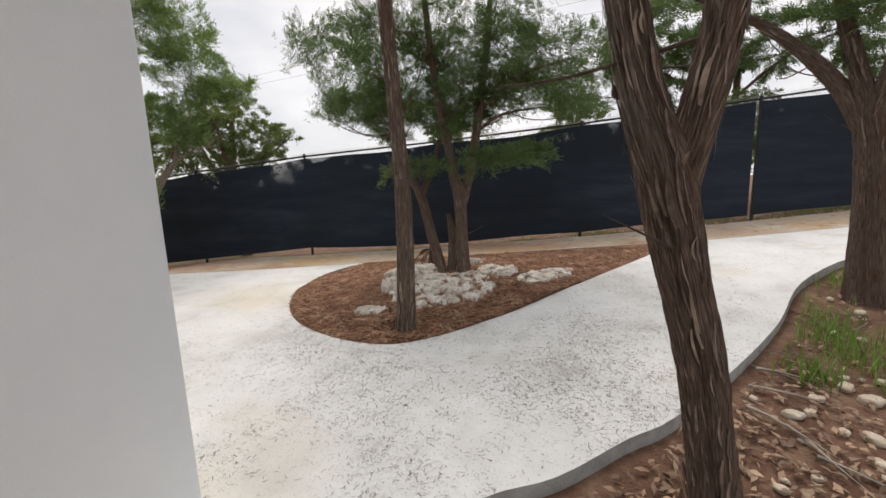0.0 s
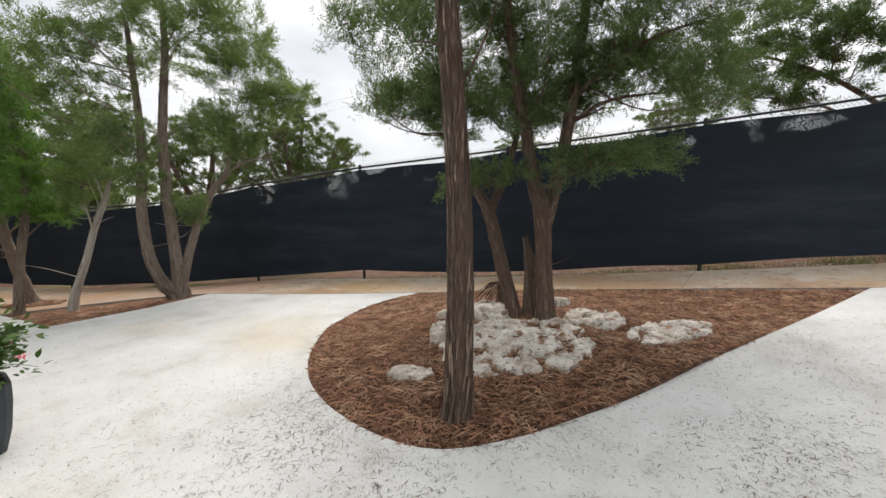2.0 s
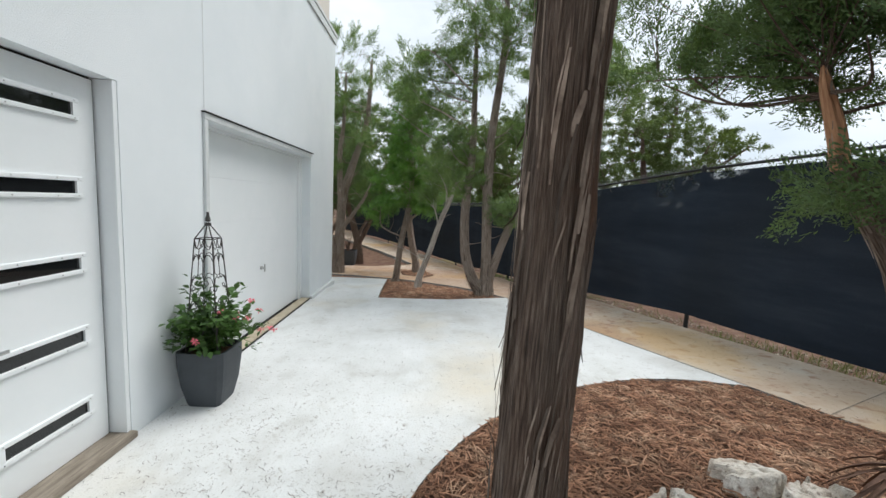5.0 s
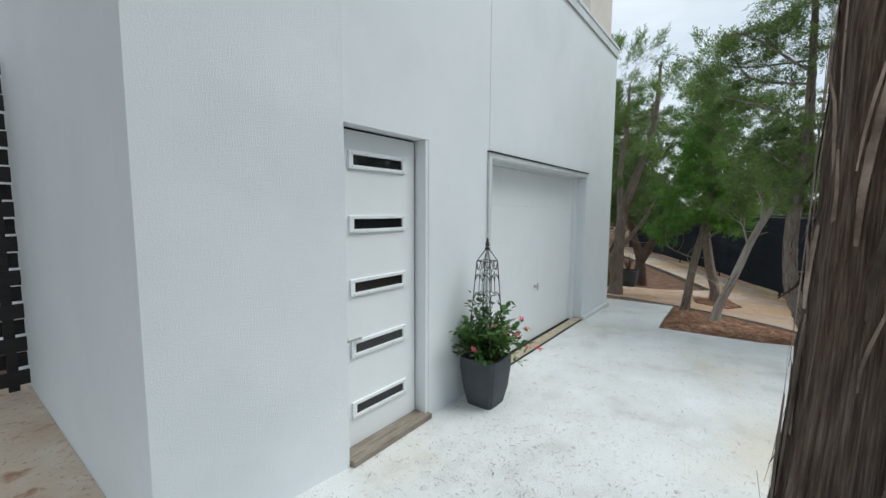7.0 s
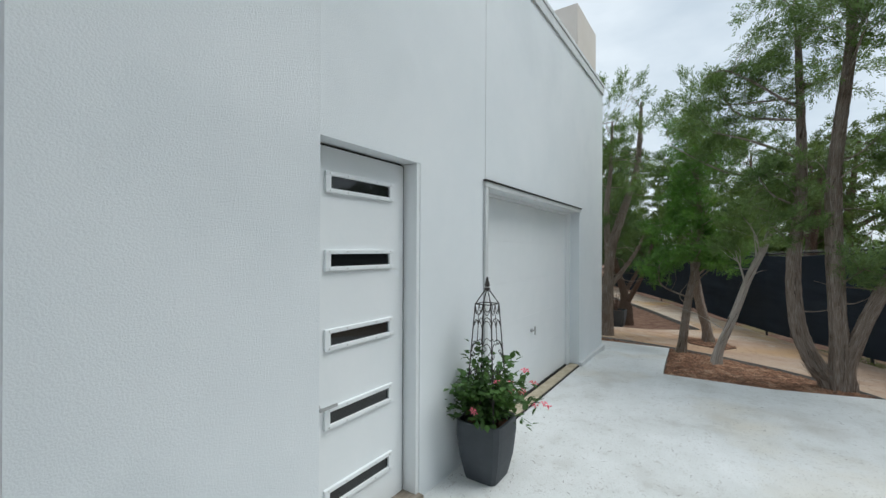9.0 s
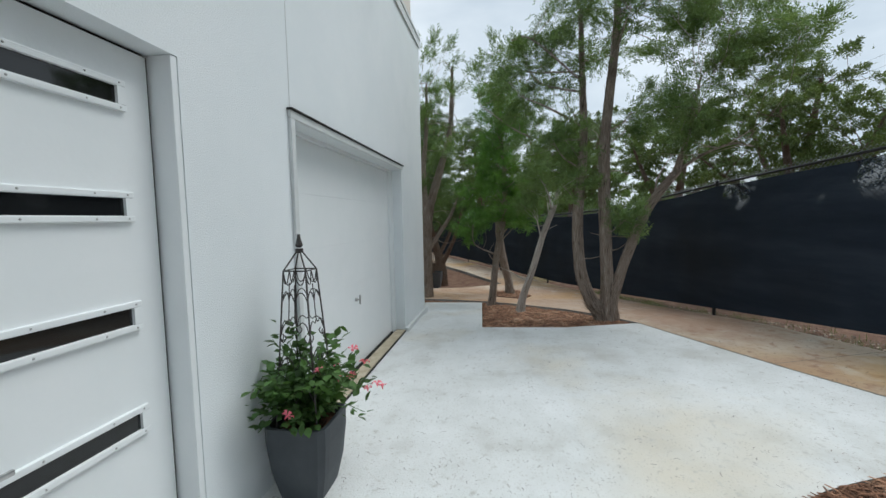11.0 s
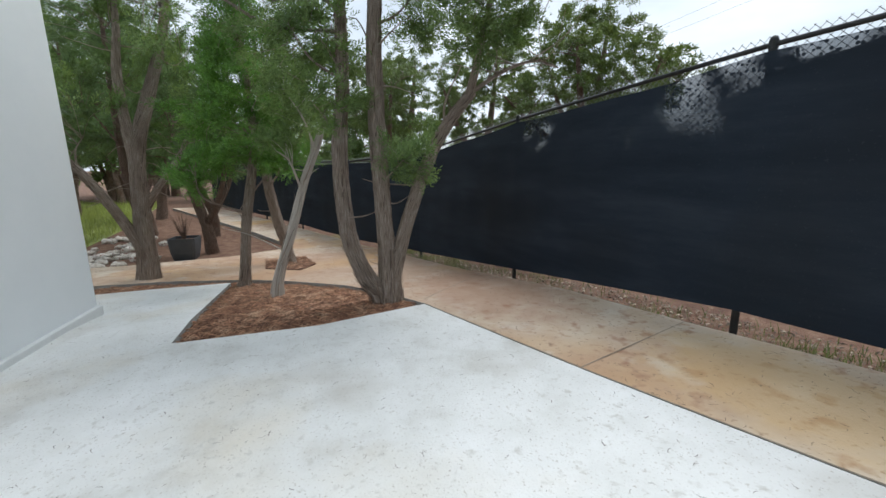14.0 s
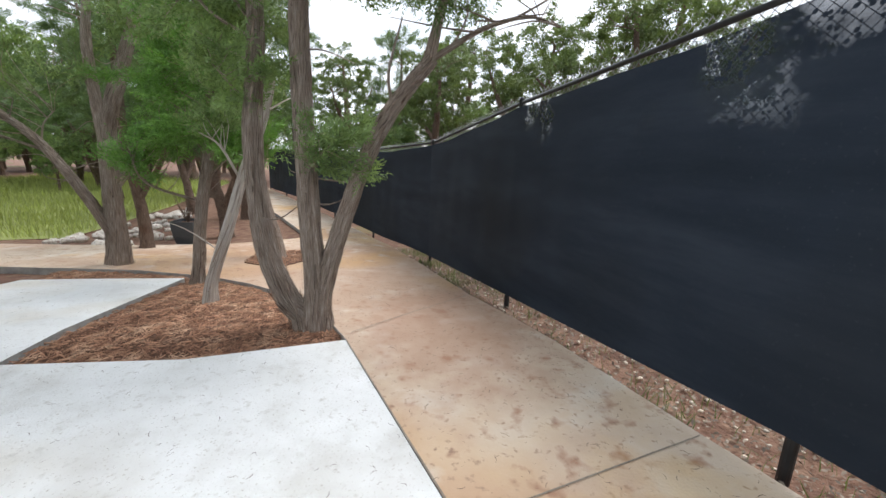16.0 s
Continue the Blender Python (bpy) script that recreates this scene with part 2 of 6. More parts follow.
M_DARKGREEN = foliage("dark_juniper_foliage", (0.040, 0.076, 0.030), (0.135, 0.210, 0.078))
M_MIDGREEN = foliage("mid_juniper_foliage", (0.062, 0.112, 0.040), (0.215, 0.310, 0.108))
M_BRIGHT = foliage("bright_juniper_foliage", (0.045, 0.115, 0.022), (0.165, 0.325, 0.066))
M_OAK = foliage("oak_leaves", (0.060, 0.095, 0.032), (0.150, 0.205, 0.072))
M_GRASS = foliage("meadow_grass", (0.19, 0.24, 0.06), (0.34, 0.38, 0.12))
M_FRESH = foliage("fresh_grass", (0.09, 0.17, 0.03), (0.20, 0.34, 0.08))
M_WEED = foliage("verge_weeds", (0.06, 0.085, 0.03), (0.17, 0.20, 0.08))
M_LEAF = foliage("glossy_vine_leaf", (0.025, 0.065, 0.018), (0.075, 0.15, 0.035))
M_PINK = foliage("pink_petals", (0.62, 0.10, 0.18), (0.80, 0.22, 0.30), 0.2)
M_GLASS = bpy.data.materials.new("dark_window_glass")
M_GLASS.use_nodes = True
gb = M_GLASS.node_tree.nodes["Principled BSDF"]
gb.inputs["Base Color"].default_value = (0.012, 0.013, 0.014, 1)
gb.inputs["Roughness"].default_value = 0.04

M_SCREEN.node_tree.nodes["Principled BSDF"].inputs["Specular IOR Level"].default_value = 0.22

# ---------------- builders ----------------


def link_mesh(name, bm, mat, parent=None, label=""):
    me = bpy.data.meshes.new(name)
    bm.to_mesh(me)
    bm.free()
    me.materials.append(mat)
    ob = new(name, me)
    ob.parent = parent
    if label:
        ob["label"] = label
    return ob


part = link_mesh


def from_arrays(name, verts, faces, mat, parent=None, uv=None, smooth=False, label=""):
    """A mesh from vertex and face arrays, faces all of one size."""
    me = bpy.data.meshes.new(name)
    verts, faces = np.asarray(verts, np.float32), np.asarray(faces, np.int32)
    k = faces.shape[1]
    me.vertices.add(len(verts))
    me.vertices.foreach_set("co", verts.ravel())
    me.loops.add(faces.size)
    me.loops.foreach_set("vertex_index", faces.ravel())
    me.polygons.add(len(faces))
    me.polygons.foreach_set("loop_start", np.arange(0, faces.size, k, dtype=np.int32))
    me.polygons.foreach_set("loop_total", np.full(len(faces), k, np.int32))
    if uv is not None:
        layer = me.uv_layers.new(name="UVMap")
        layer.data.foreach_set("uv", np.asarray(uv, np.float32)[faces.ravel()].ravel())
    if smooth:
        me.polygons.foreach_set("use_smooth", np.ones(len(faces), bool))
    me.update(calc_edges=True)
    me.validate()
    me.materials.append(mat)
    ob = new(name, me)
    ob.parent = parent
    if label:
        ob["label"] = label
    return ob


def box(bm, x0, x1, y0, y1, z0, z1, bevel=0.0):
    r = bmesh.ops.create_cube(bm, size=1, matrix=Matrix.LocRotScale(((x0 + x1) / 2, (y0 + y1) / 2, (z0 + z1) / 2), None, (abs(x1 - x0), abs(y1 - y0), abs(z1 - z0))))
    if bevel:
        es = {e for v in r["verts"] for e in v.link_edges}
        bmesh.ops.bevel(bm, geom=list(es), offset=bevel, segments=2, affect="EDGES", profile=0.6)


def boxed(name, dims, mat, parent=None, bevel=0.0, label=""):
    bm = bmesh.new()
    box(bm, *dims, bevel)
    return part(name, bm, mat, parent, label)


def thing(name, x, y, z, label, category, group="", kind=""):
    ob = new(name)
    ob.location = (x, y, z)
    ob.empty_display_size = 0.1
    bpy.context.view_layer.update()
    return tagged(ob, label, category, group, kind)


def child(ob, parent):
    """Hang ob, built in world coordinates, under parent."""
    ob.parent = parent
    p = parent
    at = Vector((0, 0, 0))
    while p is not None:
        at += p.location
        p = p.parent
    ob.matrix_parent_inverse = Matrix.Translation(-at)
    return ob


def smooth_line(pts, n):
    """Catmull-Rom through rows of numbers, n steps a span."""
    p = np.array([2 * np.array(pts[0]) - np.array(pts[1]), *pts, 2 * np.array(pts[-1]) - np.array(pts[-2])], float)
    out = []
    for i in range(1, len(p) - 2):
        for s in np.linspace(0, 1, n, endpoint=False):
            a, b, c, d = p[i - 1], p[i], p[i + 1], p[i + 2]
            out.append(0.5 * (2 * b + (c - a) * s + (2 * a - 5 * b + 4 * c - d) * s * s + (3 * b - a - 3 * c + d) * s ** 3))
    out.append(p[-2])
    return np.array(out)


def lattice(rng, a, d, na, per_m):
    """Smooth random values over angle a (periodic, na cells) and length d (per_m cells a metre)."""
    u, v = a / 6.283185 * na, d * per_m
    nd = int(v.max()) + 3
    g = rng.random((nd, na))
    i, j = np.floor(v).astype(int), np.floor(u).astype(int)
    fu, fv = u - j, v - i
    fu, fv = fu * fu * (3 - 2 * fu), fv * fv * (3 - 2 * fv)
    j0, j1 = j % na, (j + 1) % na
    return (g[i, j0] * (1 - fu) + g[i, j1] * fu) * (1 - fv) + (g[i + 1, j0] * (1 - fu) + g[i + 1, j1] * fu) * fv


def tube(line, sides, rough=0.0, seed=0, flute=0.0, ridge=0.0):
    """Vertices, quads and UVs of a tube along rows x y z r; rough bark lumps, flute lengthwise ridges."""
    rng = np.random.default_rng(seed)
    line = np.asarray(line, float)
    n = len(line)
    tang = np.gradient(line[:, :3], axis=0)
    tang /= np.linalg.norm(tang, axis=1)[:, None] + 1e-9
    ref = np.array([1.0, 0.2, 0.0])
    u = np.cross(tang, ref)
    u /= np.linalg.norm(u, axis=1)[:, None] + 1e-9
    w = np.cross(tang, u)
    ang = np.linspace(0, 2 * np.pi, sides, endpoint=False)
    ph = rng.uniform(0, 6.28, 6)
    dist = np.concatenate([[0], np.cumsum(np.linalg.norm(np.diff(line[:, :3], axis=0), axis=1))])
    a, d = np.meshgrid(ang, dist)
    rad = np.ones_like(a)
    if flute:
        tw = a + 0.12 * d
        rad += flute * (0.5 * np.sin(3 * tw + ph[0] + 0.8 * np.sin(d * 2.1)) + 0.35 * np.sin(5 * tw + ph[1] + np.sin(3.1 * d + ph[2])) + 0.3 * np.sin(9 * tw + ph[3] + 1.3 * np.sin(2.3 * d)))
    if rough:
        rad += rough * rng.normal(size=rad.shape)
    if ridge:
        rr = float(np.median(line[:, 3]))
        tw = a + 0.35 * np.sin(0.9 * d + ph[4]) + 0.3 * lattice(rng, a, d, 5, 2.0)
        n1 = lattice(rng, tw, d, max(7, int(rr * 6.28 / 0.024)), 3.6)
        n2 = lattice(rng, tw, d, max(12, int(rr * 6.28 / 0.012)), 8.0)
        n3 = lattice(rng, tw, d, max(18, int(rr * 6.28 / 0.008)), 11.0)
        lump = (1 - np.abs(2 * n1 - 1)) * 0.6 + (1 - np.abs(2 * n2 - 1)) * 0.6 + n3 * 0.4 - 0.75
        rad += lump * ridge / np.maximum(line[:, 3], 0.012)[:, None]
    r = line[:, 3][:, None] * rad
    v = line[:, None, :3] + r[..., None] * (np.cos(a)[..., None] * u[:, None] + np.sin(a)[..., None] * w[:, None])
    uv = np.stack([a / 6.2832 * (line[:, 3].max() * 6.28) , d], -1)
    i, j = np.meshgrid(np.arange(n - 1), np.arange(sides), indexing="ij")
    j2 = (j + 1) % sides
    f = np.stack([i * sides + j, i * sides + j2, (i + 1) * sides + j2, (i + 1) * sides + j], -1).reshape(-1, 4)
    return v.reshape(-1, 3), f, uv.reshape(-1, 2)


def joined(pieces):
    vs, fs, us, k = [], [], [], 0
    for v, f, u in pieces:
        vs.append(v), fs.append(f + k), us.append(u)
        k += len(v)
    return np.concatenate(vs), np.concatenate(fs), np.concatenate(us)


def scatter(name, template, faces, places, turns, sizes, mat, parent=None):
    """Copies of a small template joined into one mesh."""
    n, k = len(places), len(template)
    v = np.einsum("nij,kj->nki", turns, template) * np.asarray(sizes)[:, None, None] + np.asarray(places)[:, None, :]
    f = (faces[None] + (np.arange(n) * k)[:, None, None]).reshape(-1, faces.shape[1])
    return from_arrays(name, v.reshape(-1, 3), f, mat, parent)


def turn_matrices(rng, n, tilt=0.3):
    """Random turns about z with a little tilt."""
    a, b, c = rng.uniform(0, 6.283, n), rng.normal(0, tilt, n), rng.normal(0, tilt, n)
    ca, sa, cb, sb, cc, sc = np.cos(a), np.sin(a), np.cos(b), np.sin(b), np.cos(c), np.sin(c)
    z, o = np.zeros(n), np.ones(n)
    rz = np.array([[ca, -sa, z], [sa, ca, z], [z, z, o]]).transpose(2, 0, 1)
    rx = np.array([[o, z, z], [z, cb, -sb], [z, sb, cb]]).transpose(2, 0, 1)
    ry = np.array([[cc, z, sc], [z, o, z], [-sc, z, cc]]).transpose(2, 0, 1)
    return rz @ rx @ ry


def inside(pts, poly):
    x, y = pts[:, 0], pts[:, 1]
    res = np.zeros(len(pts), bool)
    for (x0, y0), (x1, y1) in zip(poly, poly[1:] + poly[:1]):
        cross = ((y0 > y) != (y1 > y)) & (x < (x1 - x0) * (y - y0) / (y1 - y0 + 1e-12) + x0)
        res ^= cross
    return res


def scattered(rng, poly, n):
    p = np.array(poly)
    q = rng.uniform(p.min(0), p.max(0), (n, 2))
    return q[inside(q, poly)]


heights = np.vectorize(ground_z)


def slab(name, poly, mat, edge_mat, lift=0.0, depth=0.14, step=0.5, mound=None, label="", category="", kind="structure"):
    """A sheet in the shape of poly that follows the ground, with thickness."""
    bm = bmesh.new()
    bm.faces.new([bm.verts.new((x, y, 0)) for x, y in poly])
    xs, ys = [p[0] for p in poly], [p[1] for p in poly]
    for lo, hi, no in ((min(xs), max(xs), (1, 0, 0)), (min(ys), max(ys), (0, 1, 0))):
        k = math.ceil(lo / step) * step
        while k < hi:
            bmesh.ops.bisect_plane(bm, geom=bm.verts[:] + bm.edges[:] + bm.faces[:], plane_co=(k * no[0], k * no[1], 0), plane_no=no)
            k += step
    for f in bm.faces:
        f.normal_update()
        if f.normal.z < 0:
            f.normal_flip()
    rim = [e for e in bm.edges if e.is_boundary]
    for v in bm.verts:
        v.co.z = ground_z(v.co.x, v.co.y) + lift + (mound(v.co.x, v.co.y) if mound else 0)
    r = bmesh.ops.extrude_edge_only(bm, edges=rim)
    low = [g for g in r["geom"] if isinstance(g, bmesh.types.BMVert)]
    for v in low:
        v.co.z -= depth
    for f in bm.faces:
        f.normal_update()
        f.material_index = 1 if abs(f.normal.z) < 0.5 else 0
    bmesh.ops.recalc_face_normals(bm, faces=bm.faces[:])
    ob = link_mesh(name, bm, mat)
    ob.data.materials.append(edge_mat)
    return tagged(ob, label, category, "", kind)


# ---------------- ground and paving ----------------
bed_curve = [(-4.45, 5.58), (-4.58, 5.1), (-4.55, 4.6), (-4.36, 4.02), (-4.15, 3.68), (-3.75, 3.26), (-3.25, 2.93), (-2.65, 2.76), (-2.08, 2.78), (-1.74, 3.06), (-1.47, 3.48), (-1.23, 3.92), (-0.92, 4.64), (-0.6, 5.3), (-0.2, 6.1), (0.28, 7.1)]
bed_curve = [tuple(p) for p in smooth_line(bed_curve, 4)]
bed_top = [(-0.82, 6.85), (-2.0, 6.5), (-2.92, 6.2), (-3.7, 5.9)]
rim_curve = [tuple(p) for p in smooth_line([(4.6, 7.9), (3.0, 7.15), (1.95, 6.22), (1.26, 5.21), (0.85, 4.1), (0.44, 3.22), (0.05, 2.5), (-0.17, 2.23), (-0.45, 1.84), (-0.72, 1.6), (-0.98, 1.2), (-1.05, 0.5), (-1.05, -2.2)], 4)]
white_poly = [(-1.93, -2.2), (-1.93, 1.05), (-2.95, 1.14), (-8.52, 1.14), (-8.6, 0.4), (-9.55, 0.45), (-9.8, 2.0), (-7.46, 2.13), (-7.52, 3.2), (-7.82, 4.18), (-6.2, 4.83)] + bed_curve + [(2.5, 7.9), (4.6, 8.6)] + rim_curve
path_near = [(4.6, 8.604), (2.5, 7.904), (0.28, 7.104)] + bed_top + [(-4.45, 5.584), (-6.2, 4.834), (-7.82, 4.184), (-8.5, 3.86), (-9.1, 3.44), (-9.62, 2.8), (-9.95, 2.2), (-10.15, 1.3), (-10.2, 0.3), (-10.3, -2.5), (-12.1, -2.5), (-12.2, -0.2), (-12.7, 1.3), (-14.2, 2.35), (-17.5, 0.6), (-26, -4.2)]
path_far = [(-26, -2.4), (-17.6, 2.1), (-15.2, 3.4), (-13.6, 4.2), (-11.26, 4.9), (-9.3, 5.33), (-6.64, 6.09), (-3.9, 6.95), (-1.3, 7.75), (1.3, 8.6), (4.6, 9.75)]
white_slab = slab("pavement", white_poly, M_SLAB, M_EDGE, 0.0, 0.13, 0.5, label="pale concrete driveway slab with stains and needle litter", category="driveway")
side_walk = slab("pavement_side", [(-1.925, -2.18), (-1.925, 0.75), (-1.5, 0.95), (-1.06, 0.5), (-1.06, -2.18)], M_PATH, M_EDGE, 0.005, 0.02, 0.4, label="dirty tan concrete strip beside the house", category="path")
tan_path = slab("pavement_path", path_near + path_far, M_PATH, M_EDGE, 0.002, 0.12, 0.6, label="tan stained concrete path beside the fence", category="path")


def path_joint(x0, y0, x1, y1):
    n = 8
    v, f = [], []
    d = Vector((x1 - x0, y1 - y0)).normalized()
    nx, ny = -d.y * 0.004, d.x * 0.004
    for i in range(n + 1):
        x, y = x0 + (x1 - x0) * i / n, y0 + (y1 - y0) * i / n
        z = ground_z(x, y) + 0.006
        v += [(x + nx, y + ny, z), (x - nx, y - ny, z)]
    for i in range(n):
        f.append((2 * i, 2 * i + 1, 2 * i + 3, 2 * i + 2))
    ob = from_arrays("joint", v, f, M_WOOD)
    child(ob, tan_path)


for a in ((-6.2, 4.84, -6.64, 6.07), (-7.95, 4.2, -9.3, 5.31), (-1.35, 6.7, -1.3, 7.73), (-3.96, 5.80, -4.4, 6.76), (2.6, 7.95, 1.4, 8.6), (-11.4, 3.6, -12.0, 4.66)):
    path_joint(*a)
path_joint(-7.8, 4.19, -6.21, 4.835)
path_joint(-6.2, 4.834, -4.46, 5.584)

bed1 = bed_curve + bed_top
bed2 = [(-7.47, 2.14), (-9.8, 2.01), (-9.56, 0.46), (-10.2, 0.3), (-10.15, 1.3), (-9.95, 2.2), (-9.62, 2.8), (-9.1, 3.44), (-8.5, 3.86), (-7.83, 4.18), (-7.53, 3.2)]
bed3 = [(-10.9, 2.25), (-11.9, 2.1), (-12.2, 2.75), (-11.2, 3.0), (-10.6, 2.8)]


def mound1(x, y):
    return 0.16 * math.exp(-((x + 2.4) / 1.3) ** 2 - ((y - 4.6) / 1.2) ** 2) + 0.012 * noise.noise((x * 5, y * 5, 0))


def mound2(x, y):
    return 0.012 * noise.noise((x * 5, y * 5, 3))


mulch_bed = slab("mulch_bed", bed1, M_MULCHBED, M_MULCHBED, -0.03, 0.1, 0.16, mound1, "raised bed of red-brown shredded bark mulch", "mulch bed")
mulch_bed_2 = slab("mulch_bed", bed2, M_MULCHBED, M_MULCHBED, -0.05, 0.1, 0.16, mound2, "triangular bed of shredded bark mulch below the slab", "mulch bed")
mulch_bed_3 = slab("mulch_bed", bed3, M_MULCHBED, M_MULCHBED, 0.012, 0.05, 0.2, mound2, "small mulch bed round a juniper on the path", "mulch bed")

# the ground: one sheet to the horizon, finer near the house
axis = np.unique(np.round(np.concatenate([np.linspace(-30, 14, 111), [-2000, -900, -400, -200, -120, -80, -60, -45, 25, 40, 60, 90, 150, 300, 700, 2000]]), 3))
axis_y = np.unique(np.round(np.concatenate([np.linspace(-16, 24, 101), [-2000, -900, -400, -200, -100, -60, -40, -25, 32, 45, 70, 120, 250, 600, 2000]]), 3))
gx, gy = np.meshgrid(axis, axis_y)
gz = heights(gx, gy) - 0.085
for iy in range(gz.shape[0]):
    for ix in range(gz.shape[1]):
        gz[iy, ix] += 0.025 * noise.noise((gx[iy, ix] * 1.7, gy[iy, ix] * 1.7, 7))
nx, ny = len(axis), len(axis_y)
i, j = np.meshgrid(np.arange(ny - 1), np.arange(nx - 1), indexing="ij")
ground = from_arrays("ground", np.stack([gx, gy, gz], -1).reshape(-1, 3), np.stack([i * nx + j, i * nx + j + 1, (i + 1) * nx + j + 1, (i + 1) * nx + j], -1).reshape(-1, 4), M_SOIL, smooth=True)
tagged(ground, "red-brown stony soil with dry leaf litter", "ground", "", "structure")

# ---------------- house ----------------
wall = thing("wall_north", -5.2, 1.15, 0, "white stucco house wall with door and garage openings", "wall", kind="structure")
X0, X1, XD0, XD1, XG0, XG1, Y, TOP = -8.52, -1.93, -3.70, -2.93, -7.23, -4.575, 1.15, 4.12
for a, b, z0, z1 in ((X0, XG0, -0.3, TOP), (XG0, XG1, 2.06, TOP), (XG1, XD0, -0.3, TOP), (XD0, XD1, 2.10, TOP), (XD1, X1, -0.3, TOP)):
    bm = bmesh.new()
    box(bm, a, b, Y - 0.3, Y, z0, z1)
    for v in bm.verts:
        if v.co.x > X1 - 0.01 and v.co.y > Y - 0.1:
            v.co.y -= 0.08
    child(part("wall_panel", bm, M_STUCCO), wall)
child(boxed("groove", (-4.556, -4.55, Y - 0.01, Y + 0.0025, 2.121, 4.0), M_TRIM), wall)
child(boxed("foundation_edge", (X0, XG0 + 0.02, Y, Y + 0.05, -0.25, 0.05), M_TRIM, bevel=0.012), wall)
tagged(boxed("wall_east", (X1 - 0.3, X1 + 0.0003, -7.0, Y - 0.2995, -0.3, TOP), M_STUCCO), "white stucco side wall of the house", "wall", "", "structure")
tagged(boxed("wall_west", (X0, X0 + 0.3, -7.0, Y - 0.302, -0.5, TOP), M_STUCCO), "white stucco end wall of the house", "wall", "", "structure")
tagged(boxed("wall_south", (X0, X1, -7.3, -7.002, -0.5, TOP), M_STUCCO), "white stucco back wall of the house", "wall", "", "structure")
tagged(boxed("roof", (X0 + 0.02, X1 - 0.02, -7.2, Y - 0.02, TOP + 0.002, TOP + 0.05), M_TRIM), "flat grey roof of the house", "roof", "", "structure")
coping = thing("trim", -5.2, Y, TOP, "grey-white metal coping along the wall top", "coping", kind="structure")
child(boxed("cap", (X0 - 0.03, X1 + 0.03, Y - 0.34, Y + 0.03, TOP + 0.052, TOP + 0.10), M_TRIM, bevel=0.006), coping)
child(boxed("drip_edge", (X0 - 0.025, X1 + 0.025, Y + 0.002, Y + 0.02, TOP - 0.06, TOP + 0.051), M_TRIM, bevel=0.004), coping)
tagged(boxed("parapet", (X0 + 0.03, -7.45, 0.25, 1.05, TOP + 0.101, 5.05), M_CREAM, bevel=0.01), "cream stucco box standing on the roof edge", "parapet", "", "structure")

# side door
door = thing("door_1", -3.3, 1.05, 0.02, "white side door with five narrow dark windows", "door", kind="structure")
leaf_door = child(boxed("door_leaf", (-3.655, XD1 - 0.002, 1.0, 1.05, 0.045, 2.085), M_PAINT, bevel=0.004), door)
child(boxed("jamb", (XD0 + 0.001, -3.668, 0.9, 1.147, 0.02, 2.098), M_PAINT, bevel=0.004), door)
child(boxed("seal", (-3.668, -3.655, 0.98, 1.04, 0.03, 2.09), M_GAP), door)
child(boxed("head_gap", (-3.655, XD1 - 0.002, 0.98, 1.035, 2.086, 2.099), M_GAP), door)
child(boxed("backing", (XD0, XD1, 0.87, 0.9, 0.0, 2.1), M_GAP), door)
child(boxed("sill", (XD0 + 0.002, XD1 - 0.002, 0.95, 1.19, 0.003, 0.043), M_WOOD, bevel=0.006, label="weathered grey door sill"), door)
for zc in (1.905, 1.505, 1.10, 0.70, 0.29):
    bm = bmesh.new()
    for d in ((-3.545, -3.035, 0.032, 0.055), (-3.545, -3.035, -0.055, -0.032)):
        box(bm, d[0], d[1], 1.049, 1.066, zc + d[2], zc + d[3], 0.004)
    for a, b in ((-3.545, -3.512), (-3.068, -3.035)):
        box(bm, a, b, 1.049, 1.0655, zc - 0.032, zc + 0.032)
    me = bpy.data.meshes.new("window_frame")
    bm.to_mesh(me)
    bm.free()
    me.materials.append(M_PAINT)
    wf = child(new("window_frame", me), door)
    pane = boxed("pane", (-3.512, -3.068, 1.044, 1.0535, zc - 0.032, zc + 0.032), M_GLASS)
    pane.parent = wf
    bm = bmesh.new()
    for x in (-3.52, -3.40, -3.18, -3.06):
        for dz in (0.044, -0.044):
            bmesh.ops.create_uvsphere(bm, u_segments=6, v_segments=4, radius=0.004, matrix=Matrix.Translation((x, 1.066, zc + dz)))
    screws = part("screws", bm, M_STEEL)
    screws.parent = wf
bm = bmesh.new()
bmesh.ops.create_cone(bm, cap_ends=True, segments=12, radius1=0.022, radius2=0.022, depth=0.012, matrix=pose(-2.985, 1.057, 0.775, 90))
box(bm, -2.993, -2.977, 1.055, 1.1, 0.768, 0.782, 0.003)
box(bm, -3.09, -2.977, 1.088, 1.1, 0.766, 0.782, 0.004)
child(part("door_handle", bm, M_STEEL, label="brushed steel lever handle"), door)

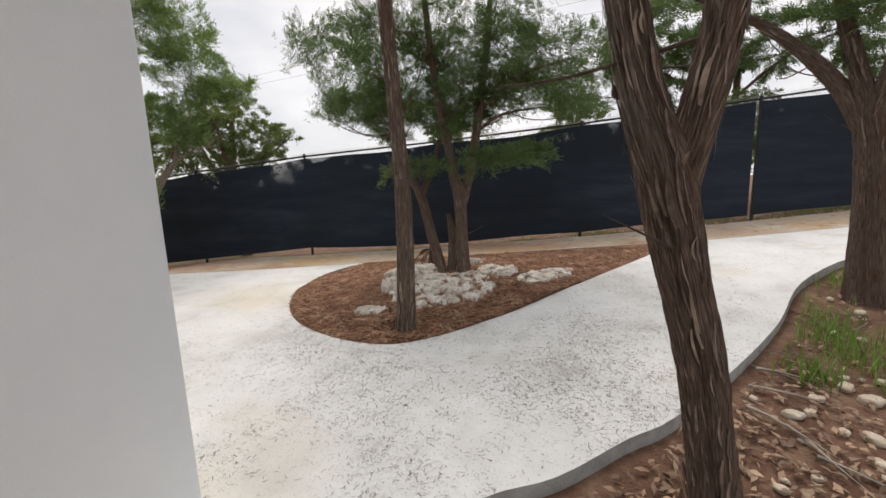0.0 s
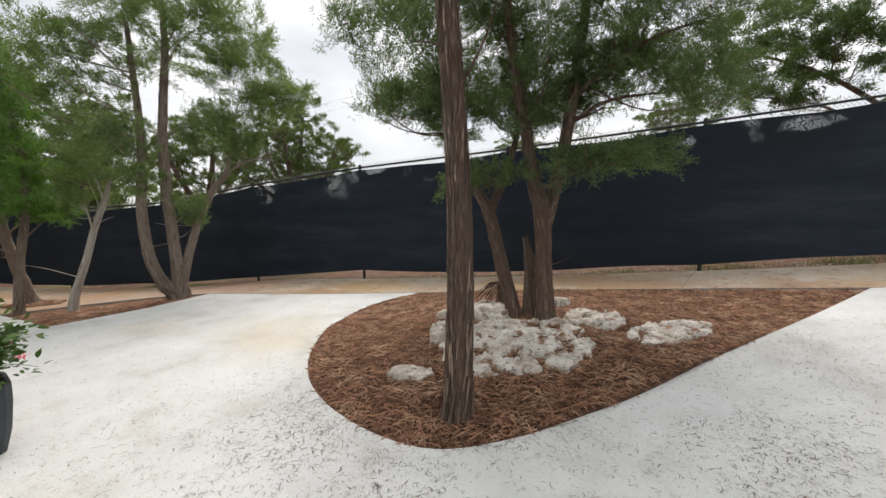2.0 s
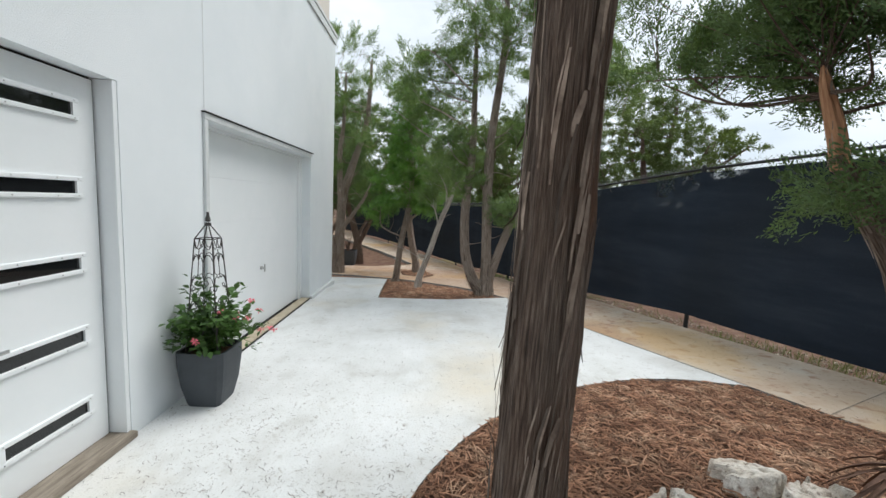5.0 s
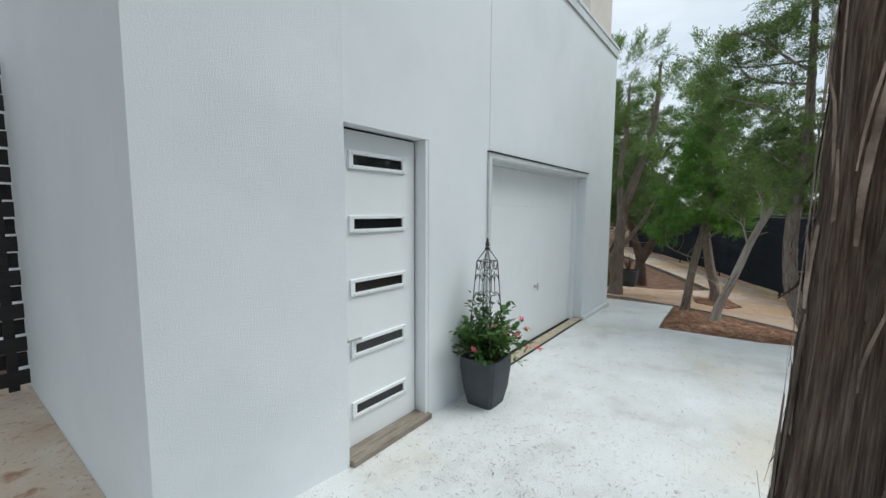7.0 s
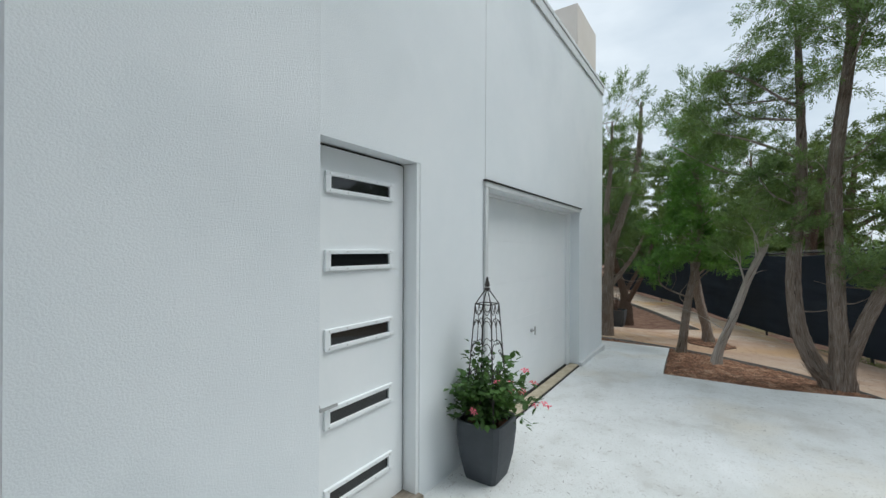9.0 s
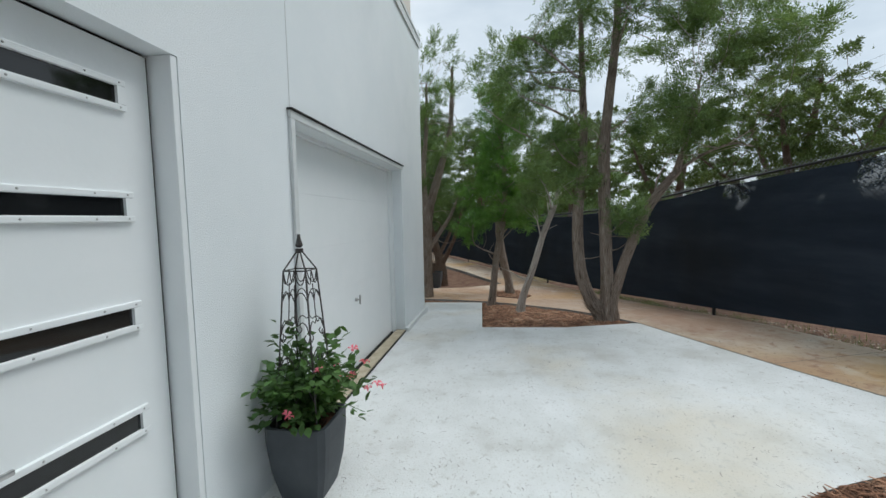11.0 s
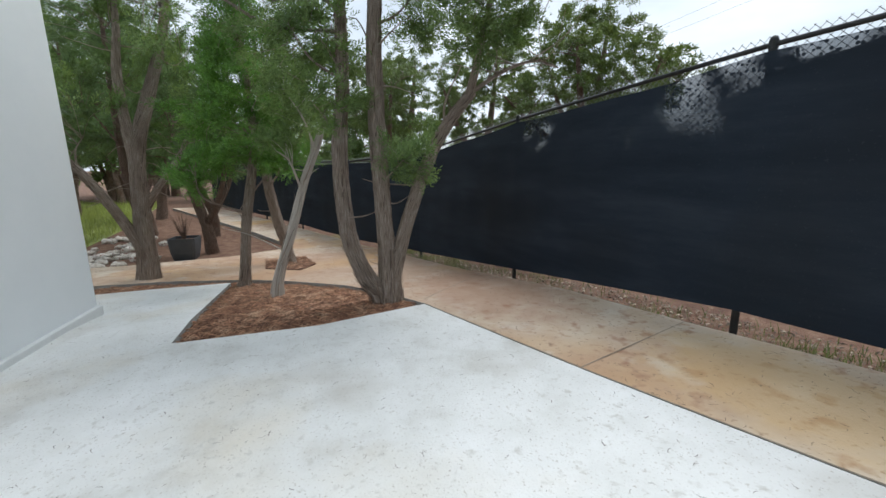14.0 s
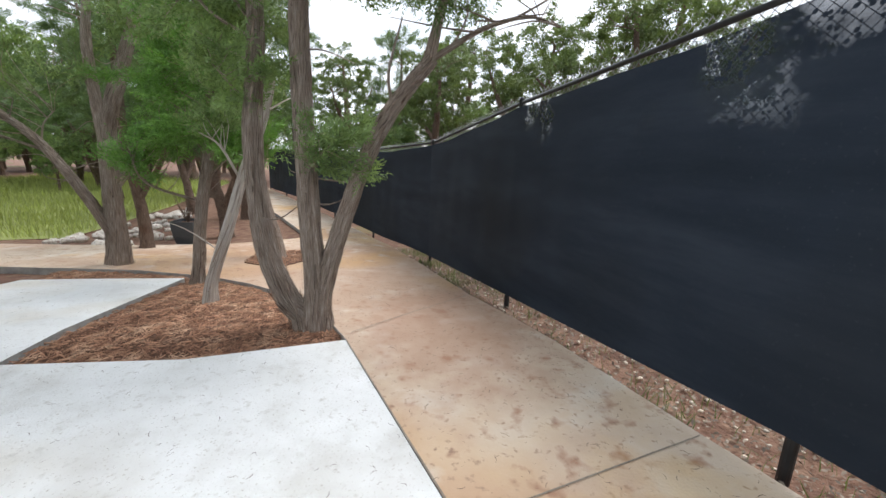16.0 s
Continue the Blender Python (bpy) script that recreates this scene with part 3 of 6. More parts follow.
# garage door
gar = thing("door_2", -5.9, 1.0, 0.02, "white panelled garage door, closed, with small handle", "garage door", kind="structure")
zs = [0.03, 0.45, 0.85, 1.24, 1.64, 2.03]
for a, b in zip(zs, zs[1:]):
    child(boxed("door_section", (XG0 + 0.13, XG1 - 0.1, 0.955, 1.0, a + 0.0004, b - 0.0004), M_PAINT, bevel=0.0007), gar)
child(boxed("backing", (XG0, XG1, 0.86, 0.9, 0.0, 2.055), M_GAP), gar)
for a, b in ((XG0 + 0.001, XG0 + 0.13), (XG1 - 0.1, XG1 - 0.001)):
    child(boxed("jamb", (a, b, 0.9, 1.03, 0.02, 2.058), M_PAINT, bevel=0.004), gar)
    child(boxed("stop_bead", ((a + b) / 2 + 0.02, (a + b) / 2 + 0.04, 1.0305, 1.045, 0.02, 2.05), M_PAINT, bevel=0.003), gar)
child(boxed("head", (XG0 + 0.13, XG1 - 0.1, 0.9, 1.03, 2.032, 2.058), M_PAINT), gar)
for d in ((XG0 - 0.0, XG1 + 0.05, Y, Y + 0.022, 2.062, 2.11), (XG1 + 0.002, XG1 + 0.05, Y, Y + 0.022, 0.02, 2.06)):
    child(boxed("casing", d, M_TRIM, bevel=0.005), gar)
child(boxed("drip_cap", (XG0 - 0.01, XG1 + 0.06, Y, Y + 0.034, 2.1105, 2.12), M_GAP), gar)
child(boxed("bottom_seal", (XG0 + 0.13, XG1 - 0.1, 0.95, 1.02, 0.006, 0.03), M_GAP), gar)
child(boxed("threshold", (XG0 + 0.01, XG1 - 0.01, 1.03, 1.15, 0.004, 0.022), material("sandy_threshold", [(0.3, (0.36, 0.30, 0.21)), (0.7, (0.56, 0.49, 0.37))], 8, 0.9, 0.5, 60), bevel=0.006, label="sandy concrete threshold strip"), gar)
child(boxed("threshold_gap", (XG0, XG1, 1.151, 1.165, 0.002, 0.012), M_GAP), gar)
bm = bmesh.new()
bmesh.ops.create_cone(bm, cap_ends=True, segments=12, radius1=0.02, radius2=0.018, depth=0.02, matrix=pose(-5.9, 1.01, 0.68, 90))
box(bm, -5.907, -5.893, 1.01, 1.05, 0.673, 0.687, 0.003)
box(bm, -5.908, -5.892, 1.04, 1.054, 0.635, 0.725, 0.005)
child(part("handle", bm, M_STEEL, label="chrome T handle"), gar)

# woven slat screen beside the house
gate = thing("slat_fence", -1.4, -1.95, 0, "black woven wooden slat screen with light gaps", "fence")
for xp in (-1.82, -1.22, -0.62):
    child(boxed("post", (xp - 0.035, xp + 0.035, -1.985, -1.955, -0.05, 2.84), M_SLAT, bevel=0.004), gate)
z = 0.06
row = 0
while z < 2.74:
    for x0, x1 in ((-1.92, -1.52), (-1.52, -0.92), (-0.92, -0.45)):
        off = -1.95 if (row + (x0 > -1.6)) % 2 == 0 else -2.0
        child(boxed("slat", (x0, x1, off, off + 0.012, z, z + 0.128), M_SLAT), gate)
    z += 0.146
    row += 1

# ---------------- fence ----------------
fence = thing("chain_link_fence", -6.42, 6.31, 0, "tall chain-link fence with black privacy screen, worn near the top", "fence")
posts = [(9.6, 11.9), (6.9, 10.9), (4.2, 9.9), (1.48, 8.92), (-1.27, 7.94), (-3.85, 7.13), (-6.42, 6.31), (-9.06, 5.69), (-12.05, 5.01), (-14.9, 3.75), (-17.8, 2.3), (-20.6, 0.8), (-23.4, -0.8), (-26.2, -2.4)]
H = 2.05


def post_z(p):
    return ground_z(*p)


for p in posts:
    z = post_z(p)
    bm = bmesh.new()
    bmesh.ops.create_cone(bm, cap_ends=True, segments=12, radius1=0.027, radius2=0.027, depth=H + 0.2, matrix=Matrix.Translation((p[0], p[1], z + H / 2 - 0.1)))
    bmesh.ops.create_uvsphere(bm, u_segments=12, v_segments=6, radius=0.027, matrix=Matrix.Translation((p[0], p[1], z + H)))
    bmesh.ops.create_cone(bm, cap_ends=True, segments=12, radius1=0.03, radius2=0.03, depth=0.05, matrix=Matrix.Translation((p[0], p[1], z + H - 0.03)))
    child(part("post", bm, M_METAL), fence)
rail_line = [(*p, post_z(p) + H - 0.03, 0.018) for p in posts]
child(from_arrays("top_rail", *tube(rail_line, 8)[:2], M_METAL, smooth=True), fence)
# the worn screen: holes where the weave has thinned near the top
RUN6 = sum(math.dist(p, q) for p, q in zip(posts[:6], posts[1:7]))
scr = M_SCREEN.node_tree
n, l = scr.nodes, scr.links
uvn = n.new("ShaderNodeUVMap")
sep = n.new("ShaderNodeSeparateXYZ")
l.new(uvn.outputs["UV"], sep.inputs["Vector"])
wear = n.new("ShaderNodeTexNoise")
wear.inputs["Scale"].default_value, wear.inputs["Detail"].default_value = 1.6, 7
l.new(uvn.outputs["UV"], wear.inputs["Vector"])
hi = n.new("ShaderNodeMapRange")
hi.inputs["From Min"].default_value, hi.inputs["From Max"].default_value = 1.45, 1.95
l.new(sep.outputs["Y"], hi.inputs["Value"])
mul = n.new("ShaderNodeMath")
mul.operation = "MULTIPLY"
l.new(hi.outputs["Result"], mul.inputs[0])
th = n.new("ShaderNodeMapRange")
th.inputs["From Min"].default_value, th.inputs["From Max"].default_value = 0.62, 0.72
worn = wear.outputs["Fac"]
for pu, pv, ru, rv in ((RUN6 + 0.34, 1.80, 0.60, 0.44), (RUN6 + 2.38, 1.76, 0.32, 0.34), (RUN6 - 0.4, 1.93, 0.3, 0.08), (RUN6 - 5.0, 1.8, 0.4, 0.16), (RUN6 - 6.6, 1.82, 0.5, 0.15)):
    mpp = n.new("ShaderNodeMapping")
    mpp.vector_type = "TEXTURE"
    mpp.inputs["Location"].default_value, mpp.inputs["Scale"].default_value = (pu, pv, 0), (ru, rv, 1)
    l.new(uvn.outputs["UV"], mpp.inputs["Vector"])
    ln = n.new("ShaderNodeVectorMath")
    ln.operation = "LENGTH"
    l.new(mpp.outputs["Vector"], ln.inputs[0])
    fade = n.new("ShaderNodeMapRange")
    fade.inputs["From Min"].default_value, fade.inputs["From Max"].default_value = 0.5, 1.0
    fade.inputs["To Min"].default_value, fade.inputs["To Max"].default_value = 0.22, 0.0
    l.new(ln.outputs["Value"], fade.inputs["Value"])
    add = n.new("ShaderNodeMath")
    add.operation = "ADD"
    l.new(worn, add.inputs[0])
    l.new(fade.outputs["Result"], add.inputs[1])
    worn = add.outputs["Value"]
l.new(worn, th.inputs["Value"])
l.new(th.outputs["Result"], mul.inputs[1])
fine = n.new("ShaderNodeTexVoronoi")
fine.inputs["Scale"].default_value = 34
l.new(uvn.outputs["UV"], fine.inputs["Vector"])
hole = n.new("ShaderNodeMapRange")
hole.inputs["From Min"].default_value, hole.inputs["From Max"].default_value = 0.30, 0.42
l.new(fine.outputs["Distance"], hole.inputs["Value"])
mul2 = n.new("ShaderNodeMath")
mul2.operation = "MULTIPLY"
l.new(mul.outputs["Value"], mul2.inputs[0])
l.new(hole.outputs["Result"], mul2.inputs[1])
inv = n.new("ShaderNodeMath")
inv.operation = "SUBTRACT"
inv.inputs[0].default_value = 1.0
thin = n.new("ShaderNodeMath")
thin.operation = "MULTIPLY"
thin.inputs[1].default_value = 0.27
l.new(mul2.outputs["Value"], thin.inputs[0])
l.new(thin.outputs["Value"], inv.inputs[1])
l.new(inv.outputs["Value"], n["Principled BSDF"].inputs["Alpha"])

def post_normal(i):
    """Towards the path, square to the mean run of the fence at a post."""
    a, b = np.array(posts[max(i - 1, 0)]), np.array(posts[min(i + 1, len(posts) - 1)])
    d = (b - a) / np.linalg.norm(b - a)
    w = np.array([-d[1], d[0]])
    return -w if w[1] > 0 else w


rng = np.random.default_rng(5)
run = 0.0
wires = []
for k, (p, q) in enumerate(zip(posts, posts[1:])):
    p, q = np.array(p), np.array(q)
    span = np.linalg.norm(q - p)
    nrm0, nrm1 = post_normal(k), post_normal(k + 1)
    nu, nv = 28, 14
    v, uv, f = [], [], []
    s0 = 0.09 / span if k == 3 else 0.0
    for a in range(nu + 1):
        s = s0 + (1 - s0) * a / nu
        base = p + (q - p) * s
        nrm = nrm0 * (1 - s) + nrm1 * s
        zb = post_z(p) * (1 - s) + post_z(q) * s
        sag = (0.035 + 0.012 * math.sin(9 * s + k)) * math.sin(math.pi * s)
        low = (0.06 + 0.09 * s * s) if k == 5 else (0.15 - 0.07 * s) if k == 6 else (0.08 - 0.02 * s) if k == 7 else 0.06 + 0.02 * math.sin(4 * s + k * 1.7) * math.sin(math.pi * s)
        for b in range(nv + 1):
            t = b / nv
            z = low + (H - 0.075 - sag - low) * t
            off = 0.035 + (0.014 * math.sin(9 * s + 5 * t + k) + 0.006 * math.sin(31 * s + 2 * t + 2 * k)) * math.sin(math.pi * t) * math.sin(math.pi * s) ** 0.5
            v.append((base[0] + nrm[0] * off, base[1] + nrm[1] * off, zb + z))
            uv.append((run + s * span, z))
    for a in range(nu):
        for b in range(nv):
            i0 = a * (nv + 1) + b
            f.append((i0, i0 + nv + 1, i0 + nv + 2, i0 + 1))
    child(from_arrays("screen_panel", v, f, M_SCREEN, uv=uv, smooth=True), fence)
    run += span
    # diamond wire mesh behind the screen, its twisted ends above the rail
    if 2 <= k <= 9:
        cell, top, low = 0.056, H + 0.03, H - 0.62
        m = int(span / cell)
        for c in range(-11, m):
            for sg in (1, -1):
                a0, z0 = (c * cell, low) if sg > 0 else ((c + 11) * cell, low)
                a1, z1 = a0 + sg * (top - low), top
                if a0 < 0:
                    z0 += -a0
                    a0 = 0
                if a1 > span:
                    z1 -= a1 - span
                    a1 = span
                if a0 > span:
                    z0 += a0 - span
                    a0 = span
                if a1 < 0:
                    z1 -= -a1
                    a1 = 0
                if z1 - z0 < 0.03:
                    continue
                g0 = post_z(p) + (post_z(q) - post_z(p)) * a0 / span
                g1 = post_z(p) + (post_z(q) - post_z(p)) * a1 / span
                A, B = p + (q - p) * a0 / span, p + (q - p) * a1 / span
                wires.append(tube([(A[0], A[1], g0 + z0, 0.0022), (B[0], B[1], g1 + z1, 0.0022)], 3))
v, f, u = joined(wires)
tagged(child(from_arrays("wire_mesh", v, f, M_WIRE), fence), kind="stuff")

# ---------------- trees ----------------
rs = np.random.default_rng(11)
spray_v, spray_f = [], []
for q in range(8):
    s = q / 7
    side = 1 if q % 2 else -1
    a = np.array([0.02 * math.sin(5 * s), 0.16 * s, 0.03 * s * s])
    d = np.array([side * (0.7 - 0.45 * s), 0.75, rs.normal(0, 0.25)])
    d /= np.linalg.norm(d)
    ln = 0.070 * (1.1 - 0.5 * s)
    w = np.cross(d, [0, rs.normal(0, 0.4), 1.0])
    w = w / np.linalg.norm(w) * 0.0088
    k = len(spray_v)
    spray_v += [a - w * 0.5, a + d * ln * 0.55 + w, a + d * ln, a + d * ln * 0.55 - w]
    spray_f.append((k, k + 1, k + 2, k + 3))
SPRAY_V, SPRAY_F = np.array(spray_v), np.array(spray_f)
LEAF_V = np.array([(0, 0, 0), (0.018, 0.03, 0.004), (0, 0.065, 0), (-0.018, 0.03, 0.004),
                   (0.02, 0.02, 0.0), (0.05, 0.035, 0.006), (0.075, 0.06, 0.0), (0.035, 0.05, -0.004),
                   (-0.02, 0.03, 0.0), (-0.035, 0.06, 0.006), (-0.07, 0.075, 0.0), (-0.05, 0.045, -0.004)])
LEAF_F = np.array([(0, 1, 2, 3), (4, 5, 6, 7), (8, 9, 10, 11)])


def bark_strips(stems, n, rng, length=(0.05, 0.26)):
    vs, fs, us = [], [], []
    lines = [smooth_line(s, 8) for s in stems]
    share = np.array([l[:, 3].sum() for l in lines]) ** 1.5
    share /= share.sum()
    for _ in range(n):
        ln = lines[rng.choice(len(lines), p=share)]
        i0 = rng.integers(0, max(1, len(ln) - 3))
        want = rng.uniform(*length)
        ang, wdt, up = rng.uniform(0, 6.28), 0.0012 + 0.005 * rng.random() ** 2, 0.03 * rng.random() ** 2.5
        p, t, r = ln[i0, :3], ln[i0 + 1, :3] - ln[i0, :3], ln[i0, 3]
        t = t / (np.linalg.norm(t) + 1e-9)
        u = np.cross(t, [1, 0.2, 0])
        u /= np.linalg.norm(u)
        w = np.cross(t, u)
        o = math.cos(ang) * u + math.sin(ang) * w
        s = np.cross(t, o)
        want = min(want, 0.95 * float(np.linalg.norm(ln[-1, :3] - p)))
        k = len(vs)
        lift_lo, lift_hi = (up, 0.002) if rng.random() < 0.6 else (0.002, up)
        for q in range(5):
            h = q / 4
            lift = lift_lo * (1 - h) ** 3 + lift_hi * h ** 3
            c = p + t * want * h + o * (r * 1.06 + lift) + s * 0.008 * math.sin(3 * h + ang)
            ww = wdt * (0.3 + 0.9 * math.sin(math.pi * (0.1 + 0.8 * h)))
            vs += [c - s * ww, c + s * ww]
            us += [(0, h), (1, h)]
        for q in range(4):
            fs.append((k + 2 * q, k + 2 * q + 1, k + 2 * q + 3, k + 2 * q + 2))
    return np.array(vs), np.array(fs), np.array(us)


def tree(stems, clumps, leaf_mat, label, seed, bark=M_BARK, strips=0, sides=14, name="juniper_tree", dead=0, oak=False, density=1.0, size=1.0, ridge=0.0, torn=()):
    """Stems are rows x y z r; clumps are x y z, three radii and a count of sprays."""
    rng = np.random.default_rng(seed)
    base = stems[0][0]
    ob = thing(name, base[0], base[1], base[2], label, "tree")
    first = True
    lines = []
    for s in stems:
        ln = smooth_line(s, 9)
        lines.append(ln)
        if ridge and s[0][3] > 0.03:
            fine = smooth_line(s, max(6, int(np.linalg.norm(np.diff(np.array(s)[:, :3], axis=0), axis=1).max() / 0.035)))
            v, f, uv = tube(fine, max(sides, int(s[0][3] * 900)), 0.0, seed + len(lines), 0.15, ridge)
        else:
            v, f, uv = tube(ln, sides, 0.04, seed + len(lines), 0.17)
        child(from_arrays("trunk" if first else "limb", v, f, M_TORN if len(lines) - 1 in torn else bark, uv=uv, smooth=True), ob)
        first = False
    allp = np.concatenate(lines)
    twigs, places, outs = [], [], []
    for cx, cy, cz, rx, ry, rz, cnt in clumps:
        cnt = int(cnt * density)
        K = max(3, cnt // 40)
        d = rng.normal(size=(K, 3))
        d /= np.linalg.norm(d, axis=1)[:, None]
        c = np.array([cx, cy, cz]) + d * (rng.uniform(0.15, 1.0, (K, 1)) ** 0.6) * np.array([rx, ry, rz])
        hubs = []
        for _ in range(max(1, K // 9)):
            e = np.array([cx, cy, cz]) + rng.normal(0, 0.45, 3) * np.array([rx, ry, rz])
            below = allp[allp[:, 2] < e[2] + 0.1]
            if not len(below):
                below = allp
            q = below[np.argmin(np.linalg.norm(below[:, :3] - e + np.array([0, 0, 0.4]), axis=1) + np.abs(rng.normal(0, 0.25, len(below))))]
            dist = np.linalg.norm(e - q[:3])
            r0 = min(q[3] * 0.45, 0.007 + 0.012 * dist)
            m = (q[:3] + e) / 2 + rng.normal(0, 0.1 * dist, 3)
            ln = smooth_line([(*q[:3], r0), (*m, r0 * 0.75), (*e, 0.005)], 5)
            twigs.append(tube(ln, 5))
            hubs.append(ln[3:])
        hubs = np.concatenate(hubs)
        for p in c:
            q = hubs[np.argmin(np.linalg.norm(hubs[:, :3] - p, axis=1) + np.abs(rng.normal(0, 0.12, len(hubs))))]
            dist = np.linalg.norm(p - q[:3])
            r0 = min(q[3] * 0.7, 0.003 + 0.006 * dist)
            mid = (q[:3] + p) / 2 + rng.normal(0, 0.07 * dist + 0.01, 3) + np.array([0, 0, 0.08 * dist])
            twigs.append(tube(smooth_line([(*q[:3], r0), (*mid, r0 * 0.7), (*p, 0.003)], 2), 3))
            n = int(rng.integers(44, 78))
            out = (p - q[:3]) / (dist + 1e-6)
            along = rng.uniform(0, 1, (n, 1))
            reach = rng.uniform(0.26, 0.5)
            pts = p + out * (along - 0.62) * reach + np.array([0, 0, -0.10]) * along ** 2 * reach + rng.normal(0, 1, (n, 3)) * (0.085 - 0.06 * along) * np.array([1.15, 1.15, 0.6])
            places.append(pts)
            outs.append(np.tile(out, (n, 1)) * 0.9 + rng.normal(0, 0.42, (n, 3)) + np.array([0, 0, 0.15]))
    for _ in range(dead):
        ln = lines[rng.integers(len(lines))]
        q = ln[rng.integers(len(ln) // 4, len(ln))]
        a = rng.uniform(0, 6.28)
        L = rng.uniform(0.25, 0.7)
        e = q[:3] + np.array([math.cos(a) * L, math.sin(a) * L, rng.uniform(-0.1, 0.35)])
        m = (q[:3] + e) / 2 + rng.normal(0, 0.06, 3)
        twigs.append(tube(smooth_line([(*q[:3], 0.009), (*m, 0.006), (*e, 0.002)], 4), 4))
    if twigs:
        v, f, u = joined(twigs)
        tagged(child(from_arrays("twig_mass", v, f, bark, uv=u), ob), kind="stuff")
    if places:
        pts, y = np.concatenate(places), np.concatenate(outs)
        y /= np.linalg.norm(y, axis=1)[:, None]
        x = np.cross(y, rng.normal(size=y.shape))
        x /= np.linalg.norm(x, axis=1)[:, None]
        z = np.cross(x, y)
        child(scatter("crown", LEAF_V if oak else SPRAY_V, LEAF_F if oak else SPRAY_F, pts, np.stack([x, y, z], -1), size * rng.uniform(0.5, 1.05, len(pts)), leaf_mat), ob)
    if strips:
        v, f, u = bark_strips(stems, strips, rng)
        tagged(child(from_arrays("loose_bark", v, f, M_STRIP), ob), kind="stuff")
    return ob


# the tall bare trunk at the tip of the mulch bed
tree([[(-2.10, 3.12, -0.02, 0.115), (-2.09, 3.13, 0.10, 0.092), (-2.08, 3.14, 0.45, 0.078), (-2.07, 3.155, 1.15, 0.066), (-2.10, 3.175, 1.8, 0.062), (-2.15, 3.19, 2.5, 0.058), (-2.2, 3.18, 3.6, 0.05), (-2.2, 3.2, 4.8, 0.03)],
      [(-2.09, 3.14, 1.95, 0.008), (-1.98, 3.25, 2.2, 0.006), (-1.87, 3.35, 2.6, 0.003)]],
     [(-2.2, 3.2, 4.7, 1.1, 1.1, 0.5, 900), (-2.95, 3.7, 2.75, 0.12, 0.12, 0.5, 70)], M_DARKGREEN,
     "tall slim juniper with shaggy peeling bark in the mulch bed", 21, strips=700, sides=60, dead=0, ridge=0.011)
